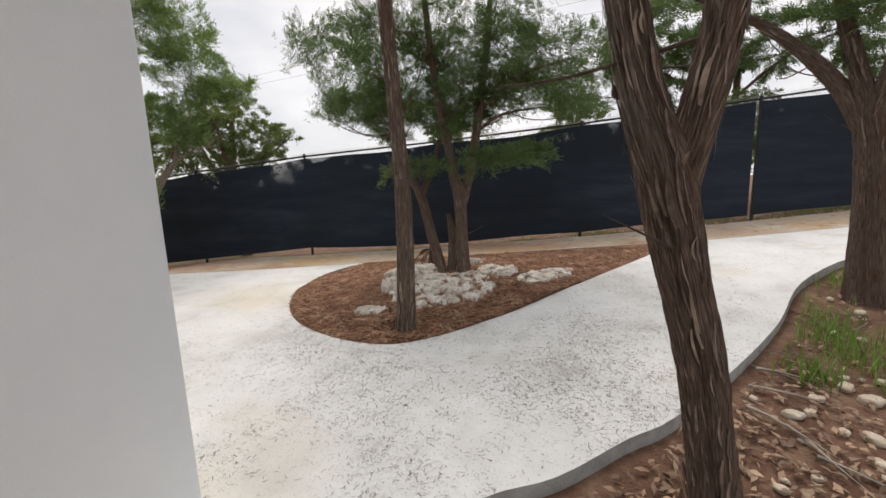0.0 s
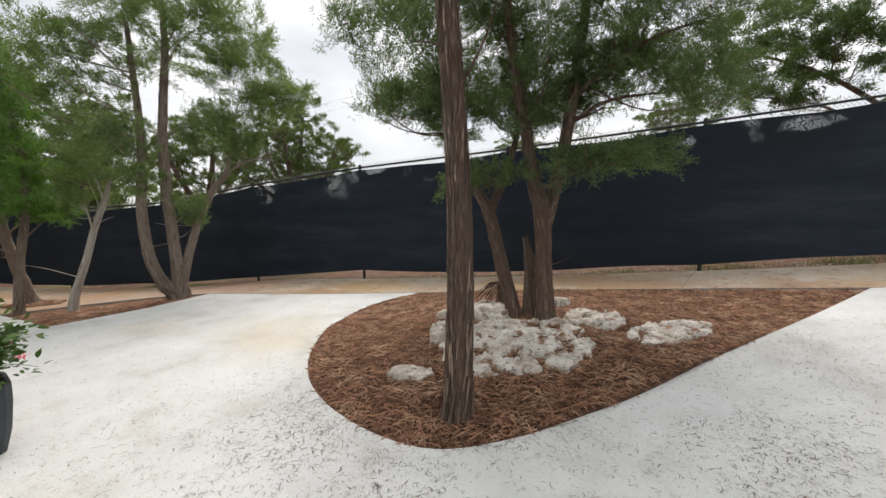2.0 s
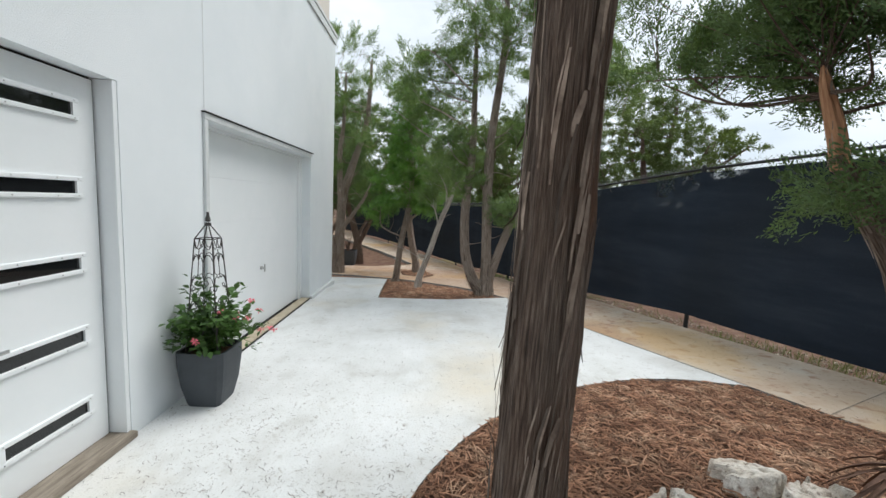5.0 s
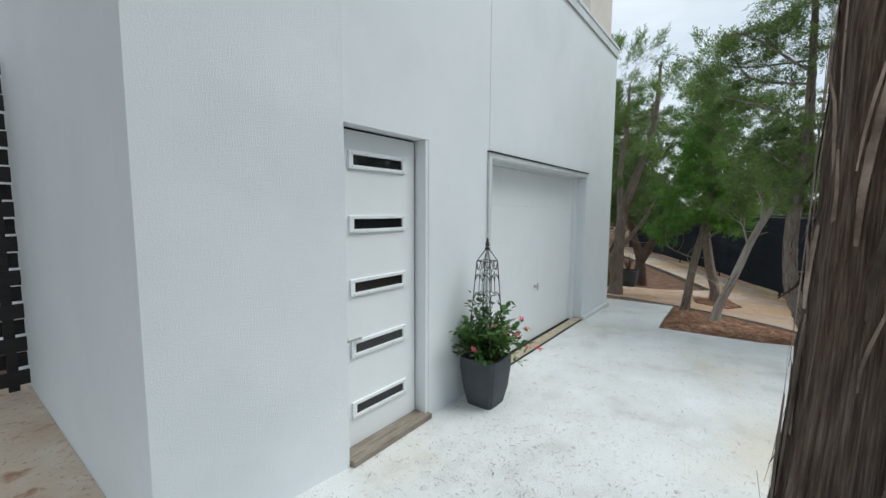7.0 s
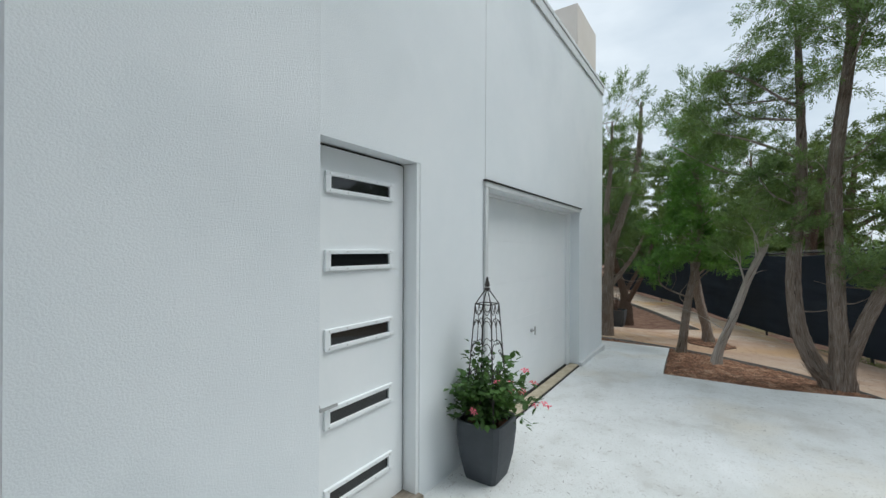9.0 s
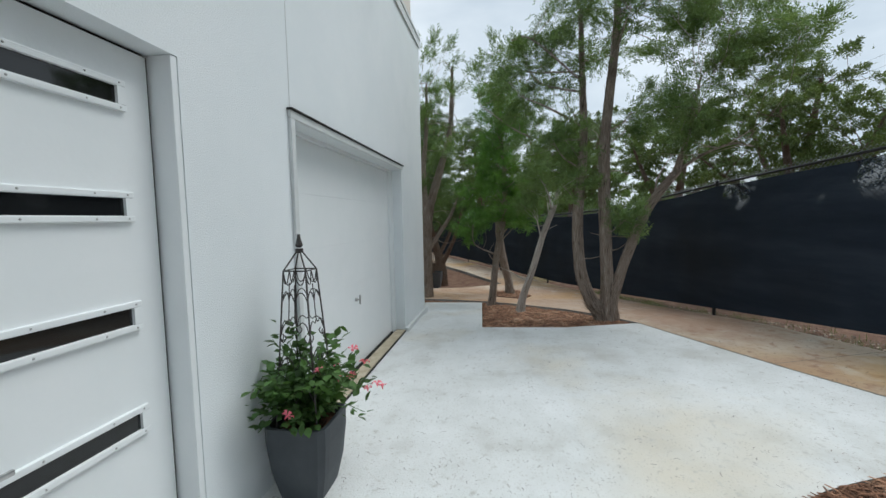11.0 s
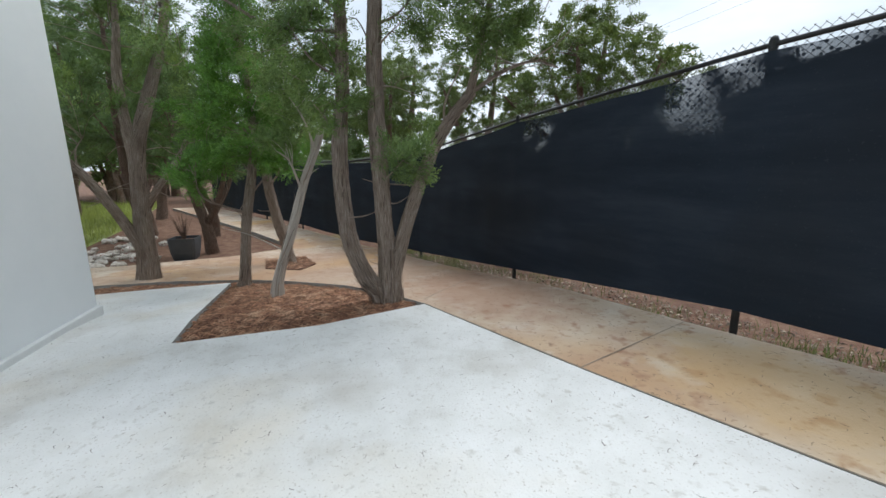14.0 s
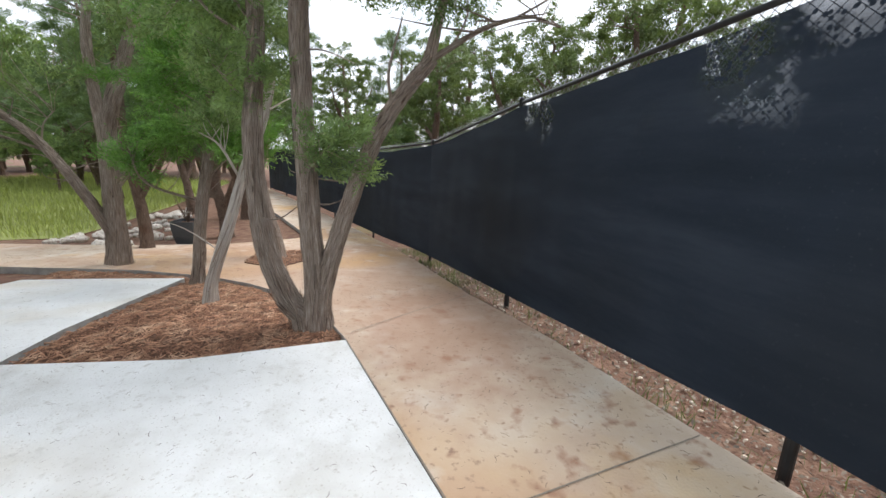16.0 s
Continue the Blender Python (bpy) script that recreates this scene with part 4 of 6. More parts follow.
# the cluster on the rocks
tree([[(-2.16, 4.60, 0.16, 0.112), (-2.18, 4.64, 0.38, 0.082), (-2.26, 4.79, 0.83, 0.070), (-2.30, 4.84, 1.26, 0.072), (-2.36, 4.82, 1.54, 0.054), (-2.41, 4.82, 1.80, 0.050), (-2.45, 4.78, 2.12, 0.048), (-2.51, 4.71, 2.6, 0.042), (-2.6, 4.6, 3.8, 0.026)],
      [(-2.28, 4.84, 1.10, 0.060), (-2.24, 4.93, 1.36, 0.056), (-2.17, 5.10, 1.97, 0.054), (-2.12, 5.24, 2.6, 0.046), (-2.06, 5.36, 3.4, 0.036), (-2.0, 5.4, 4.4, 0.022)],
      [(-2.14, 5.18, 2.35, 0.024), (-1.6, 5.35, 2.75, 0.016), (-1.0, 5.5, 2.9, 0.006)],
      [(-2.47, 4.62, 0.16, 0.092), (-2.50, 4.65, 0.36, 0.070), (-2.69, 4.77, 0.77, 0.060), (-2.85, 4.80, 1.28, 0.056), (-2.97, 4.75, 1.54, 0.040), (-3.05, 4.70, 1.72, 0.034), (-3.07, 4.66, 1.80, 0.030)],
      [(-3.062, 4.68, 1.74, 0.031), (-3.08, 4.65, 1.91, 0.030), (-3.10, 4.60, 2.08, 0.020), (-3.11, 4.58, 2.18, 0.006)],
      [(-2.84, 4.82, 1.30, 0.042), (-2.82, 4.95, 1.48, 0.036), (-2.76, 5.04, 1.73, 0.030), (-2.70, 5.13, 2.07, 0.026), (-2.62, 5.2, 2.7, 0.014)],
      [(-2.34, 4.70, 0.16, 0.10), (-2.37, 4.76, 0.45, 0.066), (-2.42, 4.87, 0.72, 0.054), (-2.47, 4.92, 0.90, 0.034), (-2.50, 4.93, 1.04, 0.012)],
      [(-2.35, 4.80, 1.45, 0.018), (-2.0, 4.82, 1.62, 0.011), (-1.55, 5.0, 1.72, 0.005)],
      [(-2.95, 4.75, 1.50, 0.014), (-2.75, 4.72, 1.56, 0.010), (-2.45, 4.70, 1.58, 0.004)]],
     [(-3.6, 4.15, 3.15, 0.6, 0.55, 0.5, 600), (-2.95, 4.45, 3.1, 0.7, 0.6, 0.55, 900), (-2.3, 4.95, 3.1, 0.9, 0.7, 0.65, 1300), (-1.45, 5.3, 2.9, 0.6, 0.6, 0.35, 450),
      (-1.85, 4.95, 1.72, 0.5, 0.35, 0.13, 420), (-2.75, 4.62, 1.66, 0.3, 0.3, 0.12, 170), (-2.45, 4.75, 2.35, 0.35, 0.35, 0.35, 320), (-2.3, 4.7, 4.2, 1.6, 1.4, 0.7, 1800),
      (-3.75, 4.1, 2.55, 0.12, 0.12, 0.5, 90), (-0.9, 5.5, 3.0, 0.5, 0.5, 0.3, 250), (-3.2, 4.55, 2.55, 0.45, 0.4, 0.3, 330), (-1.2, 5.3, 2.45, 0.5, 0.5, 0.3, 260), (-3.85, 4.72, 2.55, 0.45, 0.35, 0.28, 520), (-3.4, 4.85, 2.55, 0.45, 0.35, 0.28, 680), (-3.35, 4.75, 2.2, 0.3, 0.25, 0.16, 240), (-3.0, 5.0, 2.45, 0.4, 0.35, 0.3, 420), (-2.75, 5.1, 2.25, 0.3, 0.3, 0.2, 220),
      (-1.9, 5.9, 2.75, 0.55, 0.5, 0.35, 600), (-1.3, 6.1, 2.75, 0.5, 0.5, 0.35, 520), (-1.1, 6.5, 2.5, 0.4, 0.4, 0.25, 300), (-3.28, 4.85, 1.66, 0.25, 0.2, 0.11, 130), (-1.6, 5.4, 1.85, 0.35, 0.25, 0.1, 200), (-1.7, 5.6, 3.3, 0.7, 0.6, 0.4, 600), (-2.2, 5.3, 2.45, 0.4, 0.35, 0.25, 420), (-1.9, 5.5, 2.7, 0.4, 0.4, 0.25, 420), (-2.5, 5.35, 2.4, 0.4, 0.3, 0.25, 380), (-2.6, 5.2, 2.9, 0.6, 0.5, 0.35, 600)], M_DARKGREEN,
     "clump of junipers with twisted trunks growing from limestone", 22, strips=520, sides=40, dead=9, size=0.6, density=2.0, ridge=0.010, torn=(4,))
# the three-stemmed tree by the path
tree([[(-8.2, 3.83, -0.12, 0.136), (-8.2, 3.78, 0.05, 0.102), (-8.2, 3.66, 0.2, 0.085), (-8.21, 3.50, 0.68, 0.072), (-8.21, 3.46, 1.42, 0.064), (-8.21, 3.52, 2.1, 0.053), (-8.2, 3.53, 2.9, 0.043), (-8.25, 3.5, 4.2, 0.025)],
      [(-8.18, 3.88, -0.12, 0.128), (-8.2, 3.88, 0.29, 0.089), (-8.2, 3.85, 0.98, 0.076), (-8.2, 3.82, 1.96, 0.068), (-8.2, 3.84, 2.7, 0.060), (-8.15, 3.95, 4.0, 0.043), (-8.15, 3.95, 5.3, 0.017)],
      [(-8.17, 3.92, -0.1, 0.111), (-8.2, 3.95, 0.28, 0.072), (-8.19, 4.22, 1.13, 0.060), (-8.18, 4.46, 1.64, 0.054), (-8.17, 4.77, 2.04, 0.044)],
      [(-8.17, 4.75, 2.02, 0.022), (-8.16, 5.12, 2.25, 0.016), (-8.15, 5.45, 2.35, 0.011), (-8.15, 5.7, 2.30, 0.004)],
      [(-8.17, 4.75, 2.02, 0.038), (-8.1, 4.85, 2.5, 0.025), (-8.0, 4.95, 3.2, 0.010)]],
     [(-8.16, 3.97, 4.3, 1.0, 1.2, 1.0, 2000), (-8.5, 2.7, 3.5, 0.8, 0.8, 0.7, 1000), (-8.35, 3.2, 2.5, 0.55, 0.55, 0.5, 650), (-8.0, 4.6, 2.75, 0.6, 0.7, 0.45, 800),
      (-7.8, 5.2, 3.5, 0.8, 0.9, 0.7, 900), (-8.1, 4.1, 1.35, 0.22, 0.24, 0.28, 240), (-8.1, 5.0, 2.55, 0.4, 0.4, 0.25, 300), (-8.2, 3.9, 5.5, 0.8, 0.8, 0.8, 800), (-8.2, 3.4, 1.9, 0.3, 0.3, 0.3, 180), (-8.05, 4.9, 4.3, 0.8, 1.0, 0.7, 900), (-7.9, 5.7, 3.3, 0.5, 0.6, 0.4, 350)], M_MIDGREEN,
     "three-stemmed juniper with a long leaning bare limb", 23, bark=M_BARKPALE, strips=800, sides=36, dead=18, ridge=0.013, size=0.8, density=1.9)
tree([[(-8.96, 2.68, -0.14, 0.075), (-8.96, 2.72, 0.1, 0.055), (-8.99, 2.9, 0.63, 0.05), (-9.03, 3.07, 1.17, 0.044), (-9.07, 3.24, 1.6, 0.038), (-9.1, 3.35, 2.0, 0.025)]],
     [(-9.05, 3.1, 2.1, 0.45, 0.45, 0.4, 450), (-9.0, 2.9, 1.6, 0.3, 0.3, 0.25, 160)], M_MIDGREEN, "thin leaning juniper with bare grey trunk", 24, bark=M_BARKWHITE, strips=40, dead=5, ridge=0.005, size=0.8, density=1.7)
tree([[(-9.76, 2.17, -0.2, 0.09), (-9.76, 2.2, 0.0, 0.065), (-9.78, 2.28, 0.68, 0.058), (-9.81, 2.39, 1.28, 0.052), (-9.83, 2.45, 1.9, 0.042), (-9.82, 2.4, 2.8, 0.03), (-9.8, 2.3, 3.9, 0.012)]],
     [(-9.75, 2.25, 1.85, 0.7, 0.7, 0.65, 950), (-9.8, 2.35, 2.8, 0.6, 0.6, 0.7, 800), (-9.65, 1.85, 1.3, 0.4, 0.4, 0.3, 420), (-9.9, 2.75, 1.45, 0.4, 0.35, 0.3, 360), (-9.8, 2.3, 3.6, 0.35, 0.35, 0.55, 420)], M_BRIGHT,
     "slim juniper with bright green feathery crown", 25, bark=M_BARKPALE, strips=90, dead=4, ridge=0.006, size=0.85, density=1.7)
tree([[(-10.55, 0.78, -0.3, 0.16), (-10.55, 0.8, 0.0, 0.125), (-10.53, 0.82, 0.62, 0.105), (-10.54, 0.88, 1.55, 0.085), (-10.65, 1.1, 2.39, 0.07), (-10.76, 1.33, 3.3, 0.05), (-10.8, 1.4, 4.6, 0.02)],
      [(-10.54, 0.8, 0.12, 0.07), (-10.4, 0.59, 0.72, 0.058), (-10.29, 0.37, 1.2, 0.05), (-10.21, 0.15, 1.5, 0.04), (-10.1, -0.3, 1.9, 0.02)],
      [(-10.54, 0.85, 0.8, 0.05), (-10.62, 1.05, 1.1, 0.038), (-10.74, 1.3, 1.5, 0.03), (-10.85, 1.5, 2.0, 0.012)],
      [(-10.53, 0.84, 1.15, 0.07), (-10.5, 0.79, 2.4, 0.05), (-10.53, 0.86, 3.2, 0.035), (-10.5, 0.9, 4.2, 0.015)]],
     [(-10.6, 1.2, 3.3, 0.9, 0.9, 0.8, 1100), (-10.3, 0.1, 2.3, 0.8, 0.7, 0.6, 750), (-10.9, 1.6, 2.3, 0.5, 0.5, 0.5, 400), (-10.5, 0.8, 4.4, 1.0, 1.0, 0.8, 1300), (-10.1, -0.5, 1.5, 0.6, 0.6, 0.4, 350), (-10.4, 0.4, 3.3, 0.7, 0.7, 0.6, 600)], M_MIDGREEN,
     "forked juniper with many grey-brown stems near the house corner", 26, bark=M_BARKPALE, strips=260, sides=24, dead=30, density=0.62, ridge=0.010)
tree([[(-11.5, 2.56, -0.32, 0.12), (-11.5, 2.52, 0.0, 0.09), (-11.48, 2.41, 0.47, 0.08), (-11.46, 2.31, 1.19, 0.07), (-11.5, 2.3, 2.2, 0.05), (-11.5, 2.3, 3.8, 0.02)]],
     [(-11.5, 2.4, 2.2, 0.8, 0.8, 0.7, 1000), (-11.5, 2.4, 3.4, 0.8, 0.8, 0.9, 900)], M_DARKGREEN, "dark juniper standing in the small mulch bed", 27, bark=M_BARKPALE, dead=6, density=1.3)
far_a = tree([[(-12.0, 0.25, -0.38, 0.11), (-12.05, 0.2, 0.3, 0.085), (-12.1, 0.05, 1.2, 0.07), (-12.15, 0.0, 2.4, 0.05), (-12.2, 0.0, 4.0, 0.02)],
              [(-12.05, 0.2, 0.5, 0.05), (-12.3, 0.5, 1.2, 0.04), (-12.6, 0.7, 2.2, 0.02)]],
             [(-12.2, 0.1, 2.6, 1.0, 1.0, 0.9, 1100), (-12.2, 0.0, 3.9, 0.9, 0.9, 0.9, 900), (-12.4, 0.5, 1.9, 0.6, 0.6, 0.4, 400), (-12.5, -0.2, 1.7, 0.8, 0.8, 0.4, 450)], M_DARKGREEN, "dark juniper with dense crown at the wood's edge", 28, dead=10, density=1.5)
far_b = tree([[(-14.2, 0.6, -0.56, 0.15), (-14.15, 0.55, 0.1, 0.11), (-14.3, 0.3, 0.9, 0.09), (-14.5, 0.0, 2.0, 0.06), (-14.5, 0.0, 3.6, 0.02)],
              [(-14.15, 0.6, 0.1, 0.07), (-13.9, 1.0, 0.9, 0.055), (-13.8, 1.3, 1.9, 0.03)]],
             [(-14.4, 0.1, 2.3, 1.1, 1.1, 0.8, 1100), (-14.4, 0.2, 3.6, 1.0, 1.0, 0.9, 900), (-13.8, 1.2, 2.0, 0.7, 0.7, 0.5, 500), (-14.6, 0.0, 1.5, 1.0, 1.0, 0.5, 650), (-14.2, 0.9, 1.4, 0.6, 0.6, 0.4, 300)], M_DARKGREEN, "spreading dark juniper with leaning trunks", 29, dead=10, density=1.5)
# beside the start of the walk
tree([[(0.21, 1.92, -0.08, 0.115), (0.16, 1.88, 0.12, 0.09), (0.09, 1.81, 0.64, 0.077), (-0.01, 1.73, 1.1, 0.077), (-0.08, 1.64, 1.42, 0.08), (-0.15, 1.60, 1.66, 0.062), (-0.20, 1.59, 1.9, 0.055), (-0.27, 1.6, 2.25, 0.05), (-0.45, 1.7, 3.2, 0.04)],
      [(-0.05, 1.67, 1.34, 0.064), (0.0, 1.63, 1.56, 0.058), (0.05, 1.62, 1.8, 0.053), (0.09, 1.62, 2.1, 0.05), (0.28, 1.7, 3.2, 0.04)],
      [(-0.15, 1.60, 1.66, 0.028), (-0.20, 1.63, 1.69, 0.023), (-0.235, 1.65, 1.705, 0.02)]],
     # last three crown clumps are added out of view to shade the east wall
     [(-0.2, 2.1, 3.9, 1.1, 0.9, 0.4, 700), (0.7, 2.0, 3.6, 0.8, 0.8, 0.4, 500), (0.6, 0.9, 4.1, 1.3, 1.2, 0.5, 1300), (0.3, -0.3, 4.4, 1.2, 1.2, 0.5, 1100), (1.6, 0.2, 4.2, 1.2, 1.2, 0.6, 1100)], M_DARKGREEN, "thick forked juniper with deep shaggy red-brown bark", 31, strips=620, sides=60, dead=4, ridge=0.013)
tree([[(1.68, 5.0, 0.12, 0.19), (1.65, 5.01, 0.45, 0.14), (1.63, 5.02, 1.17, 0.12), (1.57, 5.04, 1.76, 0.11), (1.45, 5.09, 2.3, 0.06), (1.3, 5.13, 2.95, 0.05), (1.2, 5.2, 4.0, 0.02)],
      [(1.56, 5.04, 1.7, 0.08), (1.32, 5.12, 2.2, 0.065), (1.0, 5.23, 2.62, 0.05), (0.7, 5.34, 2.92, 0.035), (0.2, 5.5, 3.3, 0.015)],
      [(1.58, 5.03, 1.75, 0.08), (1.66, 5.0, 2.3, 0.07), (1.75, 4.95, 3.2, 0.04)]],
     [(1.2, 5.2, 3.7, 1.4, 1.2, 0.6, 1500), (0.2, 5.6, 3.5, 0.7, 0.6, 0.4, 450), (2.0, 5.0, 3.0, 0.8, 0.8, 0.6, 500)], M_DARKGREEN, "large juniper with bare spreading limbs on stony soil", 32, strips=260, sides=40, dead=14, ridge=0.011)
# beyond the fence
tree([[(1.7, 13.4, 0.5, 0.112), (1.75, 13.4, 2.0, 0.091), (1.75, 13.4, 3.7, 0.077), (1.65, 13.4, 5.7, 0.049), (1.6, 13.4, 7.0, 0.014)],
      [(1.75, 13.4, 2.8, 0.056), (0.5, 13.2, 3.9, 0.042), (-0.8, 13.0, 4.6, 0.021), (-1.8, 12.9, 4.9, 0.007)],
      [(1.7, 13.4, 3.4, 0.042), (2.8, 13.3, 4.3, 0.028), (4.2, 13.2, 4.8, 0.008)],
      [(1.7, 13.4, 2.4, 0.035), (0.2, 12.6, 3.3, 0.025), (-1.4, 12.0, 3.6, 0.007)]],
     [(0.0, 13.1, 5.2, 2.2, 1.4, 1.1, 1900), (2.6, 13.4, 4.8, 1.6, 1.2, 1.0, 1300), (-1.5, 12.8, 4.4, 1.1, 0.9, 0.5, 600), (1.0, 13.3, 6.6, 2.0, 1.4, 0.8, 1300), (4.0, 13.3, 4.2, 0.9, 0.9, 0.6, 500), (0.8, 13.0, 4.3, 2.2, 1.2, 0.8, 1500), (3.6, 13.3, 5.6, 1.6, 1.2, 0.9, 1200), (-0.6, 12.7, 3.6, 1.5, 0.9, 0.4, 600)], M_DARKGREEN,
     "wide dark juniper with bare boughs behind the fence", 33, dead=30, size=1.45, density=1.2)
oak = tree([[(-13.2, 9.4, -0.4, 0.2), (-13.1, 9.4, 1.2, 0.15), (-12.9, 9.4, 2.6, 0.1), (-12.7, 9.5, 4.4, 0.03)], [(-13.1, 9.4, 1.3, 0.1), (-13.8, 9.1, 2.6, 0.07), (-14.3, 8.9, 3.9, 0.02)], [(-13.0, 9.4, 1.8, 0.08), (-12.2, 10.2, 2.6, 0.05), (-11.7, 10.9, 3.3, 0.02)]],
           [(-12.8, 9.4, 4.2, 1.3, 1.3, 1.0, 1500), (-13.9, 9.0, 3.6, 1.1, 1.1, 0.9, 1100), (-12.0, 10.4, 3.2, 1.0, 1.0, 0.7, 900), (-13.0, 9.4, 2.6, 1.4, 1.4, 0.6, 900)], M_OAK, "round light green oak behind the fence", 34, name="oak_tree", oak=True, size=1.3, density=1.5)


def repeat(src, x, y, turn, s):
    m = Matrix.LocRotScale((x, y, ground_z(x, y) - 0.1), Euler((0, 0, radians(turn))), None)
    c = copy_thing(src, m)
    c.scale = (s, s, s)
    return tagged(c, group="woods round the house")


for x, y, a, s in ((-17.5, -1.8, 40, 1.2), (-20, -5.5, 100, 1.4), (-24, -7, 200, 1.6), (-30, -8, 10, 1.8), (-19, -10, 260, 1.3), (-34, -3, 150, 2.0), (-15.5, -5.5, 310, 1.1)):
    repeat(far_a, x, y, a, s)
for x, y, a, s in ((-16.8, 0.0, 70, 1.0), (-22, -3.2, 160, 1.4), (-27, -11, 20, 1.6), (-13.8, -4.6, 250, 1.0), (-28, 4, 120, 1.7), (-38, -8, 20, 2.2)):
    repeat(far_b, x, y, a, s)
for x, y, a, s in ((-17.0, 8.0, 70, 1.1), (-21.5, 5.5, 160, 1.2), (-11.2, 8.3, 215, 0.85), (-25, 7, 20, 1.4), (-7.5, 15.5, 250, 0.75), (6.5, 15.5, 120, 1.0), (-3.0, 16.0, 60, 0.8), (10.5, 14.5, 10, 1.1), (1.6, 11.8, 40, 0.5), (-32, 1, 300, 1.5)):
    repeat(oak, x, y, a, s)

bush = tree([[(-22.0, -9.0, -0.5, 0.05), (-22.0, -9.0, 0.2, 0.04), (-21.9, -9.0, 1.0, 0.02)], [(-22.0, -9.0, -0.4, 0.04), (-22.3, -9.2, 0.5, 0.03), (-22.5, -9.2, 1.1, 0.01)]],
            [(-22.0, -9.0, 0.7, 1.2, 1.2, 0.8, 900), (-22.1, -9.0, 1.6, 1.0, 1.0, 0.7, 700)], M_MIDGREEN, "low leafy thicket at the edge of the woods", 35, name="bush", oak=True, size=1.6)
brng = np.random.default_rng(36)
for k in range(46):
    a = radians(brng.uniform(150, 250))
    d = brng.uniform(17, 40)
    x, y = -4 + d * math.cos(a), 2 + d * math.sin(a)
    if y > -0.55 * (-x - 14) + 1.2 - 2.4 and y < -0.5 * (-x - 14) + 5.2:
        continue
    if -20 < x and -9 < y < -1.5:
        continue
    tagged(repeat(bush, x, y, brng.uniform(0, 360), brng.uniform(0.9, 2.0)), group="thicket round the meadow")
for k in range(30):
    x, y = brng.uniform(-44, -24), brng.uniform(-24, -7)
    tagged(repeat(bush, x, y, brng.uniform(0, 360), brng.uniform(1.8, 3.4)), group="thicket round the meadow")
for k in range(14):
    x = brng.uniform(-22, 16)
    tagged(repeat(bush, x, 15 + 0.3 * x + brng.uniform(0, 5), brng.uniform(0, 360), brng.uniform(0.8, 1.3)), group="thicket round the meadow")

# ---------------- rocks ----------------


def rock(x, y, sx, sy, h, seed, label, turn=0.0, sub=4, group="limestone in the mulch bed", z=None, mat=M_ROCK):
    bm = bmesh.new()
    bmesh.ops.create_icosphere(bm, subdivisions=sub, radius=1)
    for v in bm.verts:
        p = v.co.copy()
        a = 1 + 0.28 * noise.noise((p.x * 1.4 + seed, p.y * 1.4, p.z * 1.4)) + 0.12 * noise.noise((p.x * 4 + seed, p.y * 4, p.z * 4)) + 0.06 * noise.noise((p.x * 11, p.y * 11 + seed, p.z * 11))
        q = p * a
        q.z = max(min(q.z, 0.62 + 0.32 * noise.noise((p.x * 3.2, p.y * 3.2, seed)) + 0.26 * noise.noise((p.x * 8, p.y * 8, seed)) - 0.22 * max(0, noise.noise((p.x * 15, p.y * 15, seed + 4))) * 2), -0.5)
        v.co = (q.x * sx / 2, q.y * sy / 2, q.z * h)
    for f in bm.faces:
        f.smooth = True
    ob = link_mesh("limestone_rock", bm, mat)
    ob.location = (x, y, (ground_z(x, y) + (mound1(x, y) if -4.6 < x < 0.3 and y < 7 else 0) - 0.03) if z is None else z)
    ob.rotation_euler = (0, 0, turn)
    return tagged(ob, label, "rock", group)


